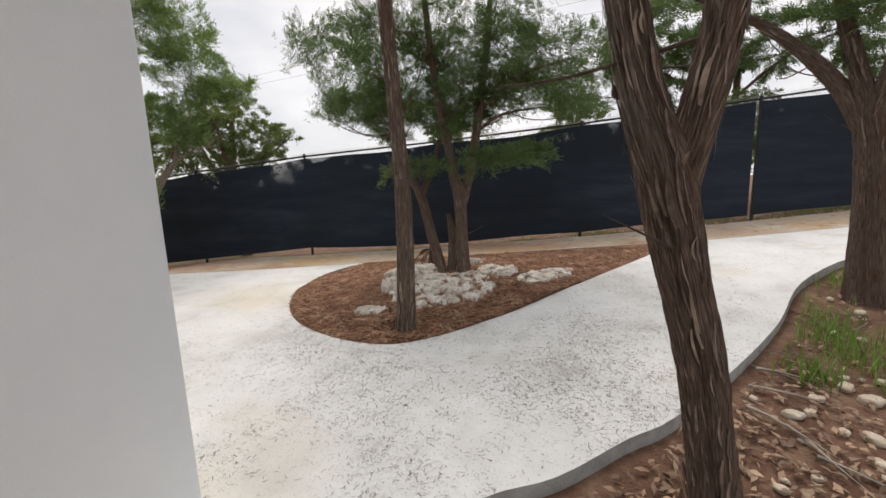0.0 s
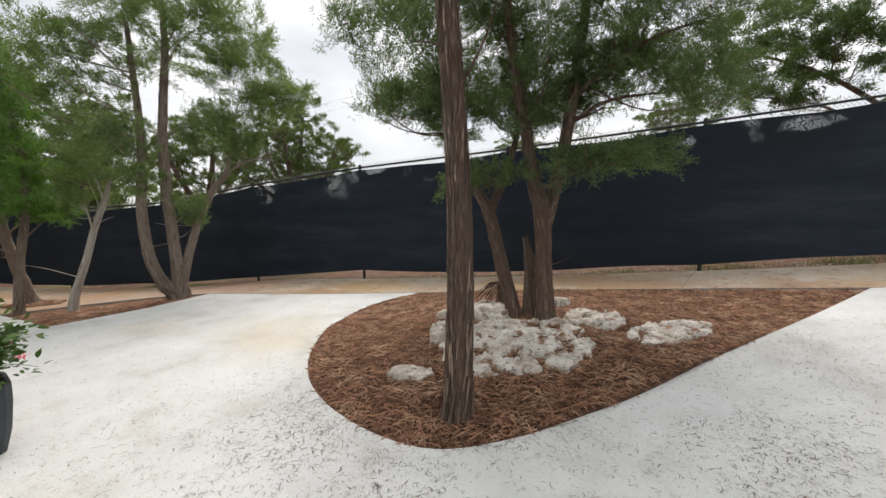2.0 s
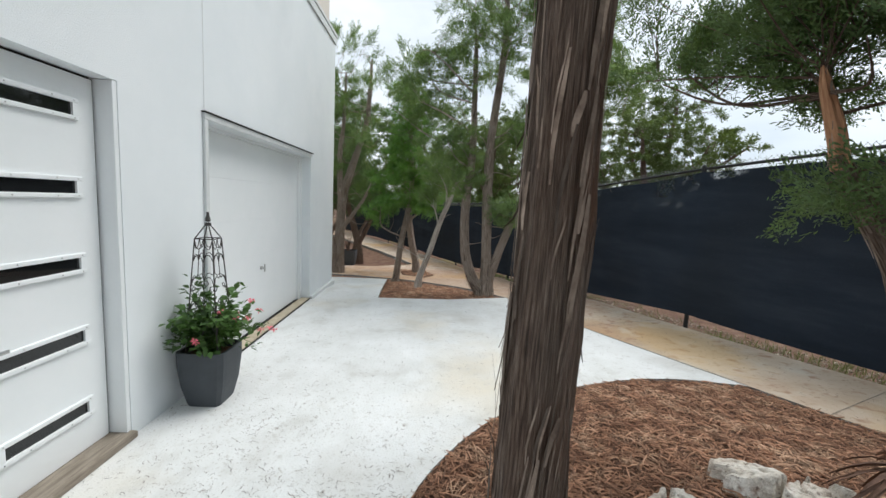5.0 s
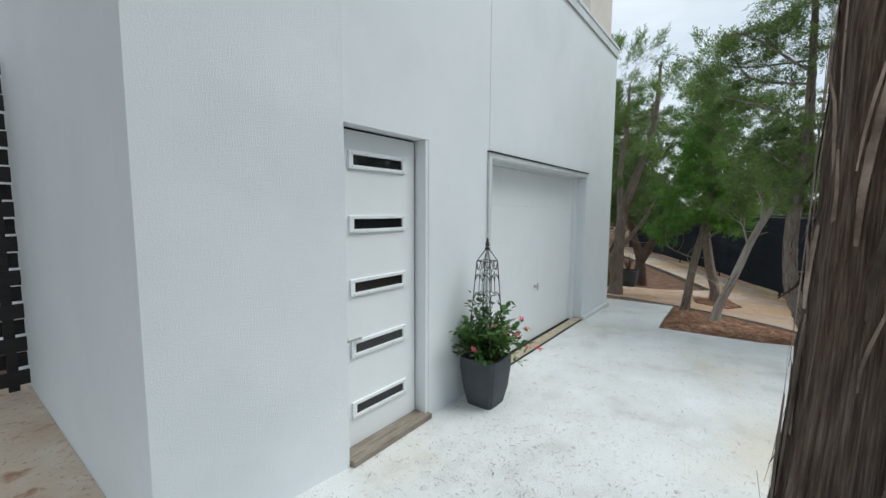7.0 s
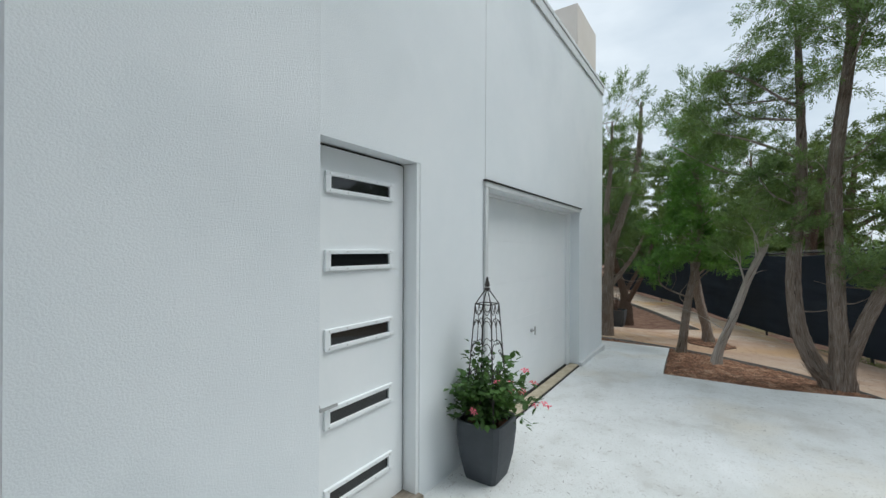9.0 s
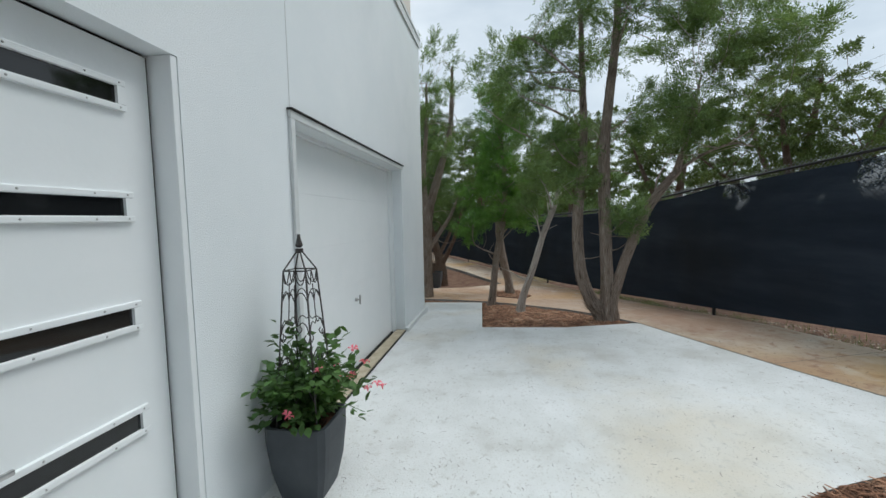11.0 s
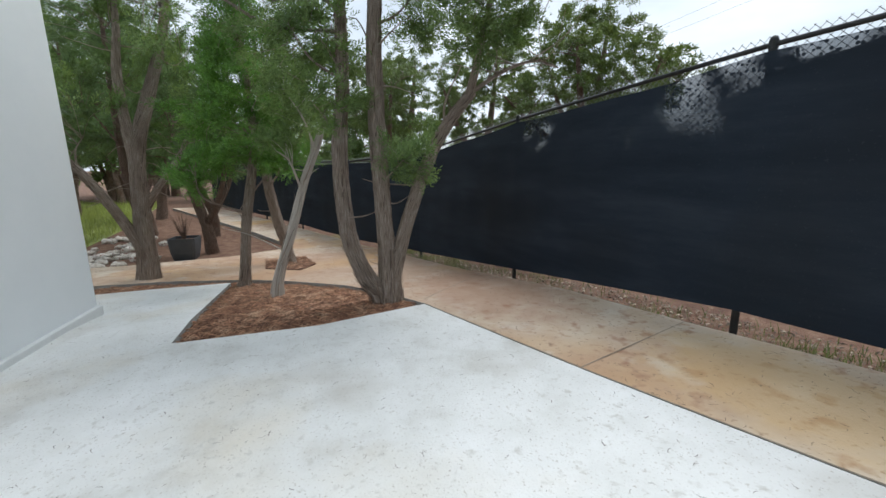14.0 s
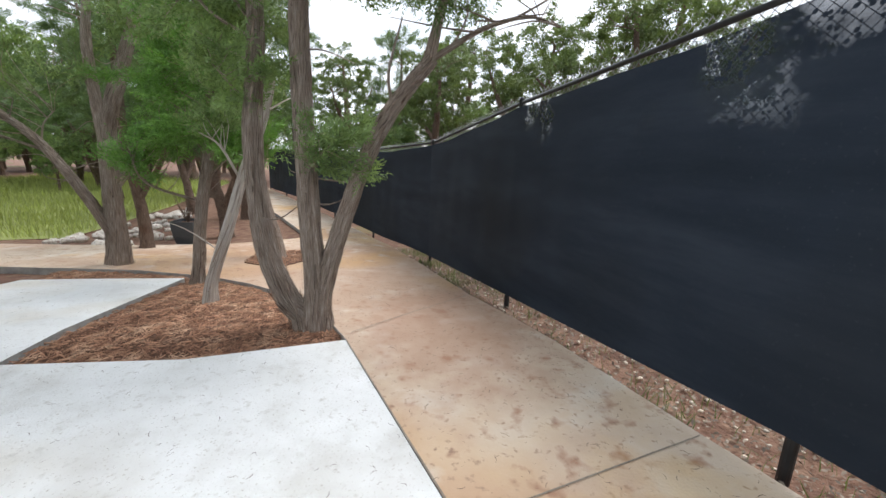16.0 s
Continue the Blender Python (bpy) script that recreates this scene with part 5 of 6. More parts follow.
def outcrop(x, y, sx, sy, h, seed, label, turn=0.0, n=56, pit=1.0, tilt=0.0, crack=1.0):
    """A weathered ledge: a ragged plate, eaten by pits and cracks that sink below the mulch."""
    g = np.linspace(-1.15, 1.15, n)
    v, keep = [], []
    ct, st = math.cos(turn), math.sin(turn)
    for gy in g:
        for gx in g:
            wob = 0.22 * noise.noise((gx * 1.6 + seed, gy * 1.6, 1.0)) + 0.10 * noise.noise((gx * 5 + seed, gy * 5, 2.0))
            r = (abs(gx) ** 2.6 + abs(gy) ** 2.6) ** (1 / 2.6) + wob
            edge = min(max((1.0 - r) / 0.08, 0.0), 1.0)
            edge = edge * edge * (3 - 2 * edge)
            px, py = gx * sx / 2, gy * sy / 2
            top = min(1.0 + 0.55 * noise.noise((px * 3 + seed, py * 3, 3.0)), 1.0) + 0.07 * noise.noise((px * 14, py * 14 + seed, 4.0)) + 0.07 * noise.noise((px * 42, py * 42 + seed, 4.5)) + tilt * gx
            bare = min(max((noise.noise((px * 7 + seed, py * 7, 5.0)) + 0.35 * noise.noise((px * 19, py * 19 + seed, 7.0)) - 0.20) / 0.07, 0.0), 1.0)
            hollow = 1.35 * pit * bare + max(0.0, noise.noise((px * 26, py * 26 + seed, 6.0)) - 0.25) * 1.6 * pit
            split = max(0.0, 0.022 - abs(noise.noise((px * 3.4 + seed, py * 3.4, 8.0)))) * 45 * crack
            wx, wy = x + px * ct - py * st, y + px * st + py * ct
            v.append((px, py, h * edge * max(top - hollow - split, -0.5) - 0.06 * (1 - edge) + mound1(wx, wy) - mound1(x, y) + ground_z(wx, wy) - ground_z(x, y)))
            keep.append(r < 1.12)
    f = [(a * n + b, a * n + b + 1, (a + 1) * n + b + 1, (a + 1) * n + b) for a in range(n - 1) for b in range(n - 1) if keep[a * n + b] or keep[(a + 1) * n + b + 1]]
    ob = from_arrays("limestone_rock", v, f, M_ROCK, smooth=True)
    ob.location = (x, y, ground_z(x, y) + mound1(x, y) - 0.03)
    ob.rotation_euler = (0, 0, turn)
    return tagged(ob, label, "rock", "limestone in the mulch bed")


outcrop(-2.17, 4.10, 1.22, 1.02, 0.042, 3, "broad pitted limestone outcrop half buried in mulch", 0.76, 110)
outcrop(-1.82, 4.88, 0.50, 0.48, 0.065, 5, "grey weathered limestone block in the mulch", 0.2, 60, 0.7, 0.15, 0.3)
outcrop(-1.22, 4.98, 0.88, 0.38, 0.045, 12, "mossy low limestone in the mulch", 1.05, 64, 0.8)
outcrop(-2.74, 4.60, 0.52, 0.36, 0.095, 8, "tilted limestone slab against the juniper clump", -0.35, 56, 0.7, -0.25, 0.4)
outcrop(-3.10, 4.48, 0.30, 0.20, 0.10, 15, "small white limestone wedge on the mulch", 0.4, 40, 0.6, 0.3, 0.0)
outcrop(-2.33, 5.28, 0.32, 0.26, 0.09, 19, "low pale limestone behind the juniper base", 0.9, 36)
outcrop(-2.66, 3.36, 0.38, 0.16, 0.05, 17, "flat white limestone piece level with the mulch", 0.3, 40, 0.8)
outcrop(-2.78, 4.02, 0.34, 0.32, 0.12, 23, "honeycombed tan limestone lump beside the outcrop", 0.5, 60, 1.6, 0.1, 0.6)
outcrop(-2.55, 4.33, 0.40, 0.30, 0.05, 27, "cracked cream limestone pieces near the juniper base", 1.1, 50, 1.2)
krng = np.random.default_rng(9)
for k in range(9):
    a = krng.uniform(0, 6.28)
    rock(-2.72 + 0.26 * math.cos(a) * krng.uniform(0.2, 1.15), 4.18 + 0.30 * math.sin(a) * krng.uniform(0.2, 1.2), krng.uniform(0.07, 0.19), krng.uniform(0.06, 0.13), krng.uniform(0.04, 0.07), 40 + k, "small broken limestone piece in the mulch", a, 3)
rock(2.05, 4.75, 0.5, 0.4, 0.2, 29, "white limestone block at the foot of the juniper", 0.3, 3, "stones on the soil")
for k, (x, y, w) in enumerate(((0.65, 2.86, 0.10), (0.74, 2.91, 0.08), (0.84, 2.77, 0.07), (0.95, 2.75, 0.11), (0.46, 2.22, 0.07), (0.81, 3.08, 0.09), (1.0, 3.27, 0.11), (0.49, 2.97, 0.06), (0.63, 2.62, 0.04), (1.07, 3.15, 0.12), (1.5, 4.62, 0.10), (0.9, 2.55, 0.08), (1.12, 2.9, 0.09), (0.62, 2.35, 0.05), (1.2, 3.4, 0.07))):
    rock(x, y, w, w * 0.68, w * 0.36, 80 + k, "cream limestone cobble lying on red soil", 0.7 * k, 3, "stones on the soil", ground_z(x, y) - 0.07, M_PEBBLE)
prng = np.random.default_rng(8)
proto = rock(-13.6, -0.6, 0.4, 0.3, 0.16, 31, "pale limestone in a loose row by the meadow", 0, 3, "stones by the meadow")
for k in range(48):
    t = prng.uniform(0, 1)
    x, y = -12.6 - 5.2 * t + prng.normal(0, 0.35), -1.1 - 1.2 * t + prng.normal(0, 0.4)
    c = copy_thing(proto, Matrix.LocRotScale((x, y, ground_z(x, y) - 0.05), Euler((prng.uniform(0, 0.5), 0, prng.uniform(0, 6.28))), None))
    s = prng.uniform(0.3, 0.9)
    c.scale = (s, s * prng.uniform(0.8, 1.2), s)

# ---------------- litter, mulch, grass ----------------
STRIP_V = np.array([(-0.5, -0.06, 0), (-0.5, 0.06, 0), (-0.45, 0, 0.1), (0.05, -0.08, 0.10), (0.05, 0.08, 0.10), (0.0, 0, 0.22), (0.5, -0.03, 0.02), (0.5, 0.04, 0.0), (0.48, 0, 0.1)])
STRIP_V = STRIP_V * np.array([1, 0.55, 0.6])
STRIP_F = np.array([(0, 3, 5, 2), (2, 5, 4, 1), (3, 6, 8, 5), (5, 8, 7, 4)])
FLAT_V = np.array([(-0.5, -0.05, 0), (-0.5, 0.05, 0), (0.1, -0.07, 0.04), (0.1, 0.07, 0.04), (0.5, 0.10, 0.0), (0.5, 0.16, 0.0)])
FLAT_F = np.array([(0, 2, 3, 1), (2, 4, 5, 3)])

CURL_V = np.array([(-0.5, -0.03, 0), (-0.5, 0.03, 0), (-0.15, 0.07, 0.04), (-0.15, 0.15, 0.04), (0.2, 0.06, 0.05), (0.2, 0.14, 0.05), (0.5, -0.12, 0.0), (0.5, -0.07, 0.0)])
CURL_F = np.array([(0, 2, 3, 1), (2, 4, 5, 3), (4, 6, 7, 5)])


def mulch(poly, n, lift, mound, label, seed):
    rng = np.random.default_rng(seed)
    p = scattered(rng, poly, n)
    z = heights(p[:, 0], p[:, 1]) + lift + np.array([mound(*q) for q in p]) + rng.uniform(0, 0.018, len(p))
    ob = scatter("mulch_chips", STRIP_V, STRIP_F, np.column_stack([p, z]), turn_matrices(rng, len(p), 0.22), 0.018 + 0.085 * rng.random(len(p)) ** 2.2, M_MULCH)
    return tagged(ob, label, "mulch", "", "stuff")


mulch(bed1, 105000, -0.03, mound1, "red-brown shredded bark chips filling the bed", 41)
mulch(bed2, 40000, -0.05, mound2, "red-brown shredded bark chips below the slab edge", 42)
mulch(bed3, 2500, 0.012, mound2, "bark chips round the path juniper", 43)


def litter(poly, n, lift, size, mat, label, seed, near=None, tilt=0.12, tv=FLAT_V, tf=FLAT_F, cat="litter"):
    rng = np.random.default_rng(seed)
    p = scattered(rng, poly, n)
    if near is not None:
        keep = np.array([near(*q) for q in p]) > rng.random(len(p))
        p = p[keep]
    z = heights(p[:, 0], p[:, 1]) + lift
    return tagged(scatter("needle_litter", tv, tf, np.column_stack([p, z]), turn_matrices(rng, len(p), tilt), rng.uniform(*size, len(p)), mat), label, cat, "", "stuff")


def under_trees(x, y):
    a = math.exp(-((x + 0.6) / 2.0) ** 2 - ((y - 3.0) / 2.0) ** 2) + 0.8 * math.exp(-((x + 2.9) / 0.7) ** 2 - ((y - 2.3) / 0.55) ** 2)
    b = 0.55 + 1.5 * noise.noise((x * 1.3, y * 1.3, 2)) + 0.8 * noise.noise((x * 4.5, y * 4.5, 6))
    return min(1.0, 0.02 + 1.15 * a * max(b, 0.10))


litter(white_poly, 330000, 0.005, (0.010, 0.036), M_LITTER, "dark juniper needle litter on the concrete", 51, under_trees, 0.12, CURL_V, CURL_F)
litter(white_poly, 260000, 0.004, (0.004, 0.013), M_LITTER, "fine dark needle crumbs on the concrete", 57, under_trees)
litter(path_near + path_far, 330000, 0.008, (0.008, 0.034), M_LITTER, "needle litter on the tan path", 52, lambda x, y: 0.16 + 0.9 * max(0, noise.noise((x * 0.8, y * 0.8, 5))), 0.12, CURL_V, CURL_F)
soil_e = [tuple(p) for p in smooth_line([(4.6, 7.8), (3.0, 7.05), (2.0, 6.1), (1.32, 5.15), (0.92, 4.05), (0.5, 3.15), (0.12, 2.45), (-0.1, 2.18), (-0.38, 1.8), (-0.65, 1.55), (-0.9, 1.2), (-0.97, 0.5), (-0.97, -2.2)], 3)] + [(4.6, -2.2)]
litter(soil_e, 40000, -0.055, (0.03, 0.075), M_DRYLEAF, "dry brown leaves on the soil", 53, lambda x, y: math.exp(-((x - 0.3) / 1.4) ** 2 - ((y - 1.5) / 1.6) ** 2) + 0.1, 0.35,
       np.array([(-0.5, 0, 0), (0, -0.22, 0.08), (0.5, 0, 0.0), (0, 0.22, 0.08)]), np.array([(0, 1, 2, 3)]), "leaves")
strip = [(4.0, 9.6), (1.3, 8.66), (-1.3, 7.8), (-3.9, 7.0), (-6.64, 6.13), (-9.3, 5.37), (-11.26, 4.95), (-13.6, 4.25), (-13.6, 4.8), (-12.05, 5.45), (-9.06, 6.1), (-6.42, 6.75), (-3.85, 7.6), (-1.27, 8.4), (1.48, 9.4), (4.0, 10.4)]
litter(strip, 110000, -0.058, (0.012, 0.045), M_VERGE, "dry leaves under the fence", 54, None, 0.35, np.array([(-0.5, 0, 0), (0, -0.22, 0.08), (0.5, 0, 0.0), (0, 0.22, 0.08)]), np.array([(0, 1, 2, 3)]), "leaves")
bm = bmesh.new()
bmesh.ops.create_icosphere(bm, subdivisions=1, radius=1)
peb_v = np.array([(v.co.x * (1 + 0.2 * math.sin(7 * v.co.y)), v.co.y * 0.75, v.co.z * 0.5) for v in bm.verts])
peb_f = np.array([[v.index for v in f.verts] for f in bm.faces])
bm.free()
litter(soil_e, 560, -0.065, (0.012, 0.045), M_PEBBLE, "cream limestone pebbles on the red soil", 55, lambda x, y: 0.9 if x > 0.35 else 0.3, 0.3, peb_v, peb_f, "pebbles").name = "pebbles"
litter(strip, 9000, -0.064, (0.005, 0.022), M_PEBBLE, "pale stones on the soil under the fence", 56, None, 0.3, peb_v, peb_f, "pebbles").name = "pebbles"
BLADE_V = np.array([(-0.035, 0, 0), (0.035, 0, 0), (0.04, 0.1, 0.55), (-0.005, 0.1, 0.55), (0.02, 0.3, 1.0), (0.016, 0.3, 1.0)])
BLADE_F = np.array([(0, 1, 2, 3), (3, 2, 4, 5)])


def grass(poly, n, size, label, seed, near=None, mat=M_GRASS):
    g = litter(poly, n, -0.075, size, mat, label, seed, near, 0.25, BLADE_V, BLADE_F, "grass")
    g.name = "grass"
    return g


def tufts(x, y):
    return max(math.exp(-((x - 0.88) / 0.13) ** 2 - ((y - 3.36) / 0.14) ** 2), 0.8 * math.exp(-((x - 1.15) / 0.12) ** 2 - ((y - 3.85) / 0.2) ** 2), 0.5 * math.exp(-((x - 1.15) / 0.22) ** 2 - ((y - 4.1) / 0.5) ** 2), 0.8 * math.exp(-((x - 1.35) / 0.25) ** 2 - ((y - 3.5) / 0.3) ** 2), 0.7 * math.exp(-((x - 1.75) / 0.3) ** 2 - ((y - 5.6) / 0.4) ** 2))


grass(soil_e, 130000, (0.06, 0.17), "fresh green grass tufts at the slab edge", 61, tufts, M_FRESH)
grass(strip, 190000, (0.04, 0.12), "sparse weeds under the fence", 62, lambda x, y: max(0.10, 0.15 + noise.noise((x * 1.5, y * 1.5, 9)) * 1.6), M_WEED)
meadow = [(-13.5, -2.2), (-19, -3.2), (-30, -6), (-34, -16), (-16, -16), (-10.5, -7)]
grass(meadow, 60000, (0.1, 0.3), "tall yellow-green meadow grass", 63)
slab("meadow", meadow, material("meadow_sod", [(0.3, (0.17, 0.20, 0.06)), (0.7, (0.30, 0.33, 0.11))], 1.5, 0.95, 0.6, 30), M_SOIL, -0.07, 0.05, 1.5, None, "yellow-green grassy meadow ground", "meadow")

# fallen twigs on the soil
trng = np.random.default_rng(71)
for k in range(16):
    x, y, a, L = trng.uniform(0.4, 2.2), trng.uniform(1.6, 4.6), trng.uniform(0, 3.14), trng.uniform(0.3, 0.8)
    if x < 0.2 + (y - 2.2) * 0.42:
        x += 0.7
    pts = [(x + math.cos(a + 0.3 * s) * L * s, y + math.sin(a + 0.3 * s) * L * s, ground_z(x, y) - 0.062 + 0.02 * math.sin(3 * s), 0.007 * (1.1 - s)) for s in (0, 0.33, 0.66, 1)]
    v, f, u = tube(smooth_line(pts, 4), 6, 0.1, k)
    tagged(from_arrays("twig", v, f, M_BARKPALE, uv=u), "bare grey fallen twig on the soil", "twig", "fallen twigs")

for k, (x0, y0, x1, y1) in enumerate(((0.44, 2.85, 0.74, 2.46), (0.58, 2.72, 0.77, 2.25), (0.56, 3.35, 0.82, 3.28), (0.66, 2.5, 0.9, 2.3), (0.5, 3.1, 0.85, 3.0))):
    pts = [(x0 + (x1 - x0) * h + 0.012 * math.sin(5 * h + k), y0 + (y1 - y0) * h, ground_z(x0, y0) - 0.055 + 0.012 * math.sin(3 * h), 0.008 * (1.15 - h)) for h in (0, 0.25, 0.5, 0.75, 1)]
    v, f, u = tube(smooth_line(pts, 4), 8, 0.1, k)
    tagged(from_arrays("twig", v, f, M_BARKWHITE, uv=u), "pale bare stick lying on the red soil", "twig", "fallen twigs")

# ---------------- planters ----------------


def planter_body(cx, cy, z0, w0, w1, h, ob):
    bm = bmesh.new()
    rings = []
    prof = [(0, w0 * 0.97), (0.02, w0), (0.35, w0 + (w1 - w0) * 0.62), (0.75, w0 + (w1 - w0) * 0.97), (0.93, w1), (1.0, w1), (1.0, w1 - 0.035), (0.86, w1 - 0.05)]
    for t, w in prof:
        ring = []
        for k in range(32):
            a = 2 * math.pi * (k + 0.5) / 32
            c, s = math.cos(a), math.sin(a)
            r = w / 2 / (abs(c) ** 9 + abs(s) ** 9) ** (1 / 9)
            ring.append(bm.verts.new((cx + c * r, cy + s * r, z0 + t * h)))
        rings.append(ring)
    for a, b in zip(rings, rings[1:]):
        for k in range(32):
            bm.faces.new((a[k], a[(k + 1) % 32], b[(k + 1) % 32], b[k]))
    bm.faces.new(rings[0][::-1])
    child(part("pot", bm, M_POT), ob)
    bm = bmesh.new()
    bmesh.ops.create_grid(bm, x_segments=6, y_segments=6, size=(w1 - 0.06) / 2, matrix=Matrix.Translation((cx, cy, z0 + h * 0.88)))
    for v in bm.verts:
        v.co.z += 0.01 * noise.noise(v.co * 20)
    child(part("soil", bm, M_MULCHBED), ob)


PX, PY = -4.17, 1.375
pl = thing("planter", PX, PY, ground_z(PX, PY), "square charcoal planter with flowering vine on the concrete", "planter")
planter_body(PX, PY, ground_z(PX, PY) + 0.002, 0.235, 0.33, 0.40, pl)
ob_t = thing("garden_obelisk", PX, PY, 0.36, "dark wrought-iron obelisk trellis standing in the planter", "trellis")


def rod(pts, r, parent, name="rod", n=4):
    v, f, u = tube(smooth_line([(*p, r) for p in pts], n), 6)
    return child(from_arrays(name, v, f, M_IRON, smooth=True), parent)


def half_at(z):
    return 0.112 - (z - 0.36) / (1.19 - 0.36) * 0.052


for sx, sy in ((1, 1), (1, -1), (-1, 1), (-1, -1)):
    rod([(PX + sx * half_at(z), PY + sy * half_at(z), z) for z in (0.34, 0.62, 0.9, 1.19)] + [(PX + sx * 0.01, PY + sy * 0.01, 1.285)], 0.0042, ob_t, "leg", 1)
for side in range(4):
    ca, sa = (1, 0, -1, 0)[side], (0, 1, 0, -1)[side]

    def at(u, z, out=0.0):
        h = half_at(z) + out
        return (PX + ca * h - sa * u * half_at(z), PY + sa * h + ca * u * half_at(z), z)

    rod([at(-1, 1.19), at(0, 1.19), at(1, 1.19)], 0.0035, ob_t, "bar")
    for z, dz in ((1.19, -0.07), (1.03, 0.05), (0.68, 0.07), (0.52, 0.07)):
        for u0 in (-1, 0):
            rod([at(u0, z), at(u0 + 0.25, z + dz * 0.8), at(u0 + 0.5, z + dz), at(u0 + 0.75, z + dz * 0.8), at(u0 + 1, z)], 0.0028, ob_t, "arch")
    for sgn in (-1, 1):
        pts = [at(sgn * 0.03, 0.93)] + [at(sgn * (0.5 - 0.45 * math.cos(a)), 0.86 + 0.07 * math.sin(a)) for a in (0.9, 1.6, 2.3, 3.0)]
        pts += [at(sgn * (0.78 + r * math.cos(a)), 0.855 + r * 0.12 * math.sin(a)) for a, r in ((0.0, 0.2), (-1.4, 0.22), (-2.9, 0.18), (-4.3, 0.1))]
        rod(pts, 0.0028, ob_t, "scroll", 3)
    rod([at(0.0, 1.12), at(0.0, 0.93)], 0.0028, ob_t, "bar")
bm = bmesh.new()
for z, r0, r1, h in ((1.29, 0.02, 0.02, 0.022), (1.312, 0.011, 0.02, 0.012), (1.34, 0.019, 0.007, 0.045), (1.367, 0.009, 0.008, 0.014)):
    bmesh.ops.create_cone(bm, cap_ends=True, segments=14, radius1=r0, radius2=r1, depth=h, matrix=Matrix.Translation((PX, PY, z)))
child(part("finial", bm, M_IRON), ob_t)

vine = thing("flowering_vine", PX, PY, 0.36, "bushy green vine with pink trumpet flowers in the planter", "plant")
vr = np.random.default_rng(81)
stems, lp, lt = [], [], []
for k in range(72):
    a = vr.uniform(0, 6.283)
    reach, rise = vr.uniform(0.08, 0.30), vr.uniform(0.02, 0.33)
    if k < 6:
        reach, rise, a = vr.uniform(0.28, 0.42), vr.uniform(0.0, 0.14), vr.uniform(1.5, 3.4)
    if 6 <= k < 16:
        reach, rise = vr.uniform(0.05, 0.2), vr.uniform(0.32, 0.5)
    e = np.array([PX + math.cos(a) * reach, max(PY + math.sin(a) * reach, 1.19), 0.40 + rise])
    b = np.array([PX + vr.normal(0, 0.03), PY + vr.normal(0, 0.03), 0.36])
    m = (b + e) / 2 + np.array([0, 0, 0.09])
    ln = smooth_line([(*b, 0.004), (*m, 0.003), (*e, 0.0015)], 6)
    stems.append(tube(ln, 5))
    for q in ln[3:]:
        for _ in range(2):
            lp.append(q[:3] + vr.normal(0, 0.022, 3))
            y = np.array([math.cos(a), math.sin(a), 0.15]) + vr.normal(0, 0.6, 3)
            y /= np.linalg.norm(y)
            z = np.array([0, 0, 1.0]) + vr.normal(0, 0.35, 3)
            x = np.cross(y, z)
            x /= np.linalg.norm(x)
            lt.append(np.stack([x, y, np.cross(x, y)], -1))
v, f, u = joined(stems)
tagged(child(from_arrays("stem_mass", v, f, M_LEAF), vine), kind="stuff")
VL = np.array([(0, 0, 0), (0.3, 0.28, 0.07), (0.33, 0.55, 0.06), (0, 1.0, -0.06), (-0.33, 0.55, 0.06), (-0.3, 0.28, 0.07), (0, 0.5, -0.02)])
VT = np.array([(0, 1, 6), (1, 2, 6), (2, 3, 6), (3, 4, 6), (4, 5, 6), (5, 0, 6)])
child(scatter("leaves", VL, VT, np.array(lp), np.array(lt), vr.uniform(0.03, 0.066, len(lp)), M_LEAF), vine)
for fx, fy, fz in ((-0.30, 0.22, 0.60), (-0.36, 0.13, 0.66), (-0.40, 0.26, 0.43), (-0.44, 0.28, 0.40), (-0.28, 0.24, 0.45), (0.05, 0.1, 0.68), (0.0, 0.18, 0.62), (0.22, 0.02, 0.52), (-0.15, 0.2, 0.58), (-0.33, 0.02, 0.56)):
    bm = bmesh.new()
    d = Matrix.Translation((PX + fx, PY + fy, fz)) @ pose(0, 0, 0, vr.uniform(-60, 60), vr.uniform(-60, 60), vr.uniform(0, 360))
    c = bm.verts.new(d @ Vector((0, 0, -0.028)))
    for k in range(5):
        a = 2 * math.pi * k / 5
        vs = [bm.verts.new(d @ Vector((r * math.cos(a + o), r * math.sin(a + o), z))) for r, o, z in ((0.008, -0.5, 0), (0.03, -0.35, 0.008), (0.036, 0.1, 0.0), (0.026, 0.4, 0.01), (0.008, 0.5, 0))]
        bm.faces.new(vs)
        bm.faces.new((c, vs[0], vs[4]))
    child(part("flower", bm, M_PINK, label="pink trumpet flower"), vine)

P2X, P2Y = -12.75, 0.55
p2 = thing("planter", P2X, P2Y, ground_z(P2X, P2Y) - 0.03, "square dark planter with bare shrub under the trees", "planter")
planter_body(P2X, P2Y, ground_z(P2X, P2Y) + 0.0, 0.36, 0.46, 0.42, p2)
tw = []
for k in range(26):
    a, r = vr.uniform(0, 6.28), vr.uniform(0.05, 0.25)
    z0 = ground_z(P2X, P2Y) + 0.35
    tw.append(tube(smooth_line([(P2X, P2Y, z0, 0.006), (P2X + r * 0.5 * math.cos(a), P2Y + r * 0.5 * math.sin(a), z0 + 0.25, 0.004), (P2X + r * math.cos(a), P2Y + r * math.sin(a), z0 + vr.uniform(0.3, 0.6), 0.002)], 4), 4))
v, f, u = joined(tw)
shrub = thing("bare_shrub", P2X, P2Y, ground_z(P2X, P2Y) + 0.35, "leafless twiggy shrub in the dark planter", "plant")
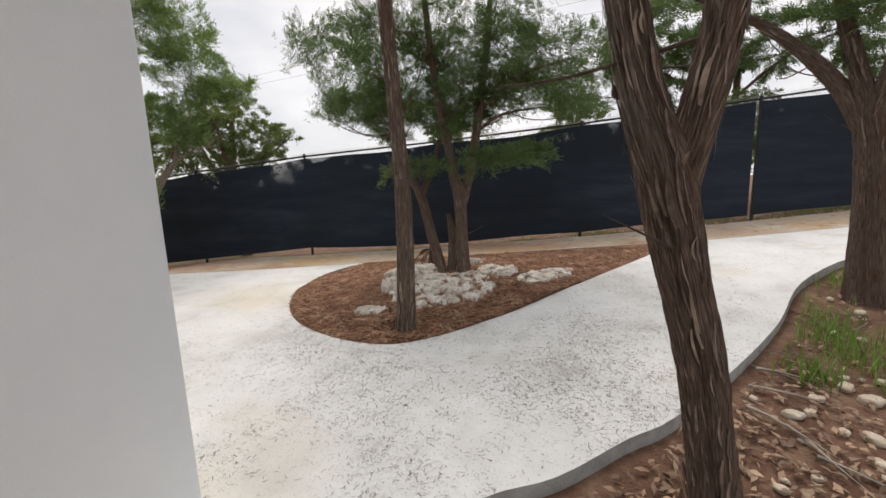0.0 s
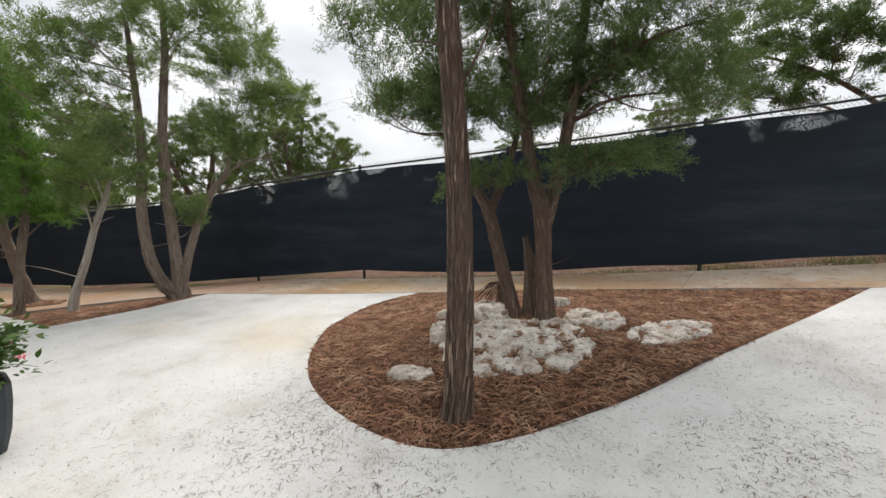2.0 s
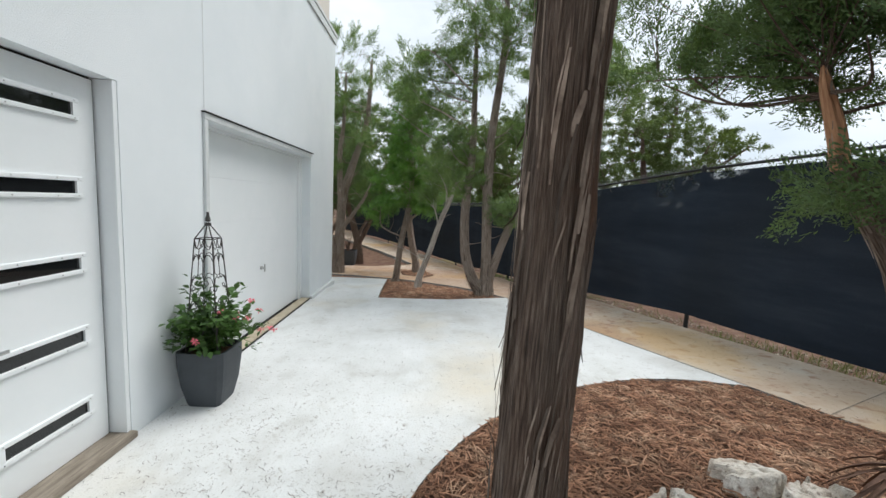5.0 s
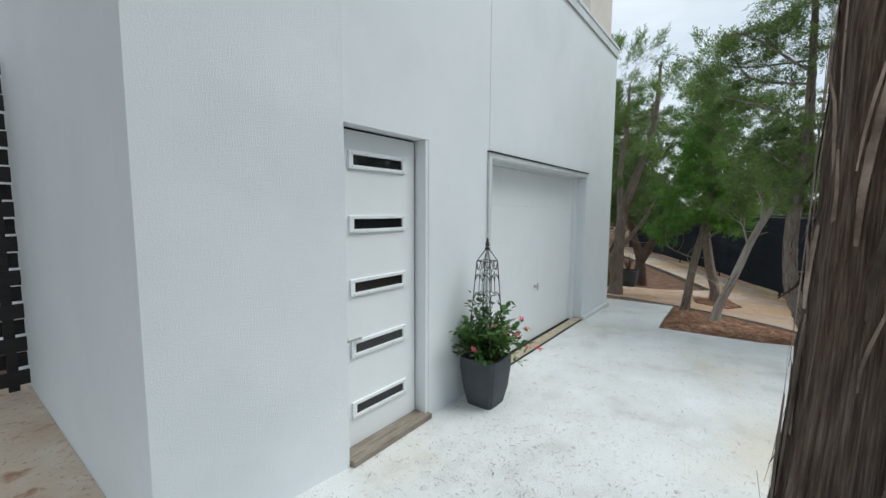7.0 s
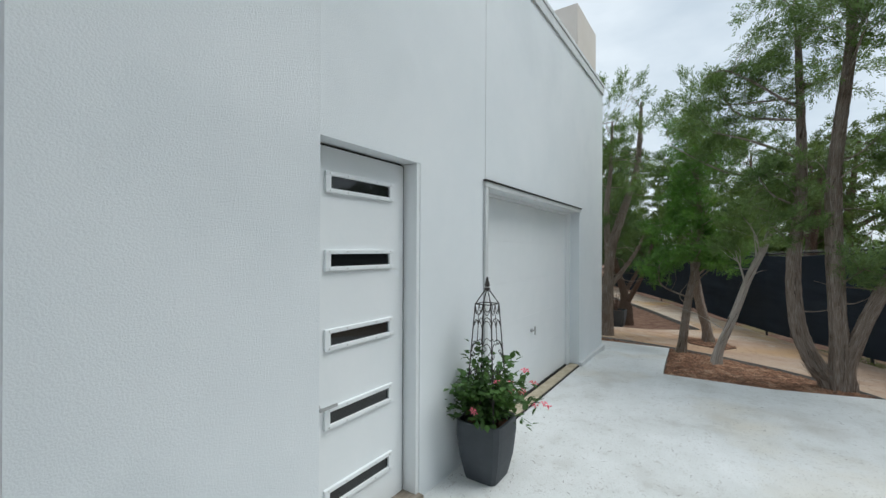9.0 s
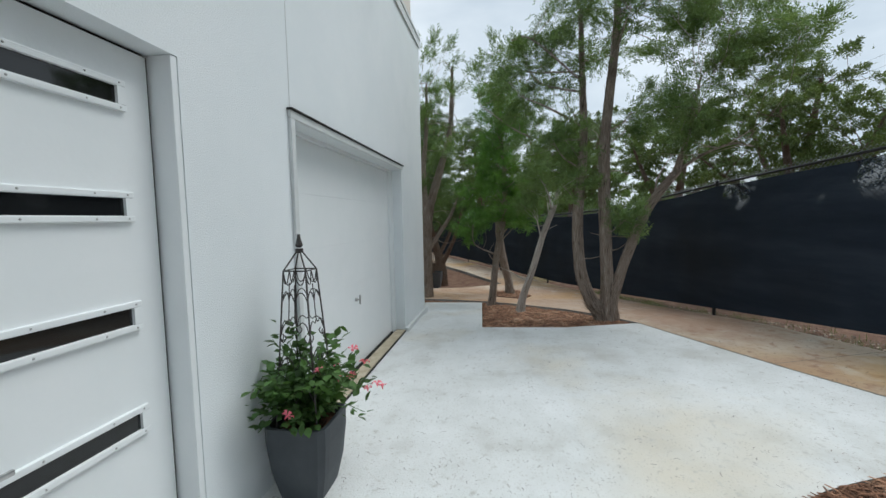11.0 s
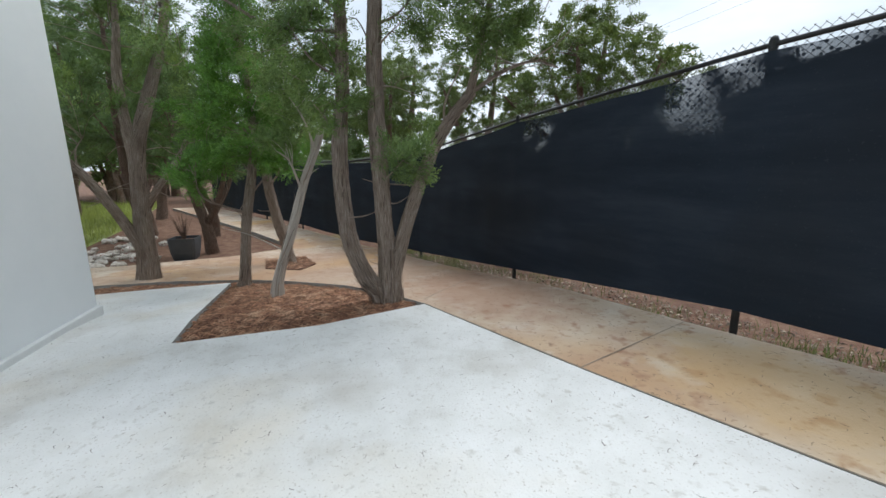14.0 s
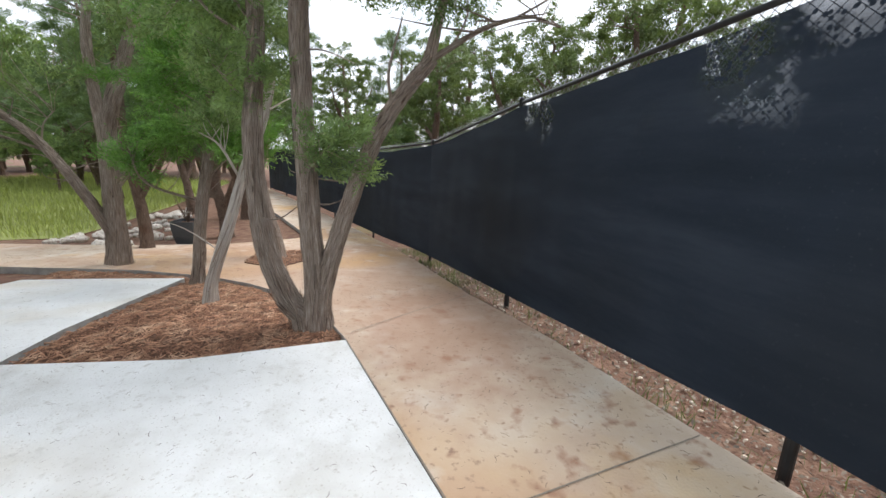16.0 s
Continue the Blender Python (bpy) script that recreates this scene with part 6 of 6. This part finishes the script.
child(from_arrays("stems", v, f, M_BARK, uv=u), shrub)

# dead yucca head beside the juniper clump
YX, YY = -2.80, 4.93
YZ = ground_z(YX, YY) + 0.36
yuc = thing("dead_yucca", YX, YY, ground_z(YX, YY), "dead brown yucca head drooping on a short stump", "plant")
for k in range(24):
    a, el, L = vr.uniform(1.7, 5.2), vr.uniform(-0.5, 0.6), vr.uniform(0.2, 0.32)
    d = np.array([math.cos(a), math.sin(a), 0])
    sd = np.array([-math.sin(a), math.cos(a), 0.25])
    vs = []
    for h, w in ((0, 0.009), (0.3, 0.014), (0.6, 0.013), (0.85, 0.008), (1.0, 0.001)):
        c = np.array([YX, YY, YZ]) + d * L * h * math.cos(el) + np.array([0, 0, 1]) * (L * h * math.sin(el) - 0.16 * h * h)
        vs += [c - sd * w + np.array([0, 0, 0.004]), c + np.array([0, 0, -0.003]), c + sd * w + np.array([0, 0, 0.004])]
    fs = [(3 * q + e, 3 * q + e + 1, 3 * q + e + 4, 3 * q + e + 3) for q in range(4) for e in (0, 1)]
    child(from_arrays("leaf", vs, fs, M_DEADLEAF), yuc)
v, f, u = tube(smooth_line([(YX + 0.05, YY + 0.02, ground_z(YX, YY) + 0.0, 0.05), (YX + 0.02, YY, YZ - 0.15, 0.04), (YX, YY, YZ + 0.03, 0.03)], 5), 14, 0.08, 4)
child(from_arrays("stump", v, f, M_STRIP, uv=u, smooth=True), yuc)

# overhead wires beyond the fence, on two far poles
line = thing("power_line", -400, 46, 0, "thin dark overhead power lines on wooden poles", "power line")
for k, z1 in ((0, 21.0), (14, 21.0)):
    v, f, u = tube([(-400 + 60 * k, 46 - 0.2 * k, -1.0, 0.16), (-400 + 60 * k, 46 - 0.2 * k, z1, 0.12)], 10)
    child(from_arrays("pole", v, f, M_BARKPALE, uv=u), line)
for dz in (0, 1.3):
    v, f, u = tube([(-400 + 60 * k, 46 - 0.2 * k, 17.5 + dz + 0.03 * (k - 7) ** 2, 0.012) for k in range(15)], 4)
    child(from_arrays("cable", v, f, M_METAL), line)
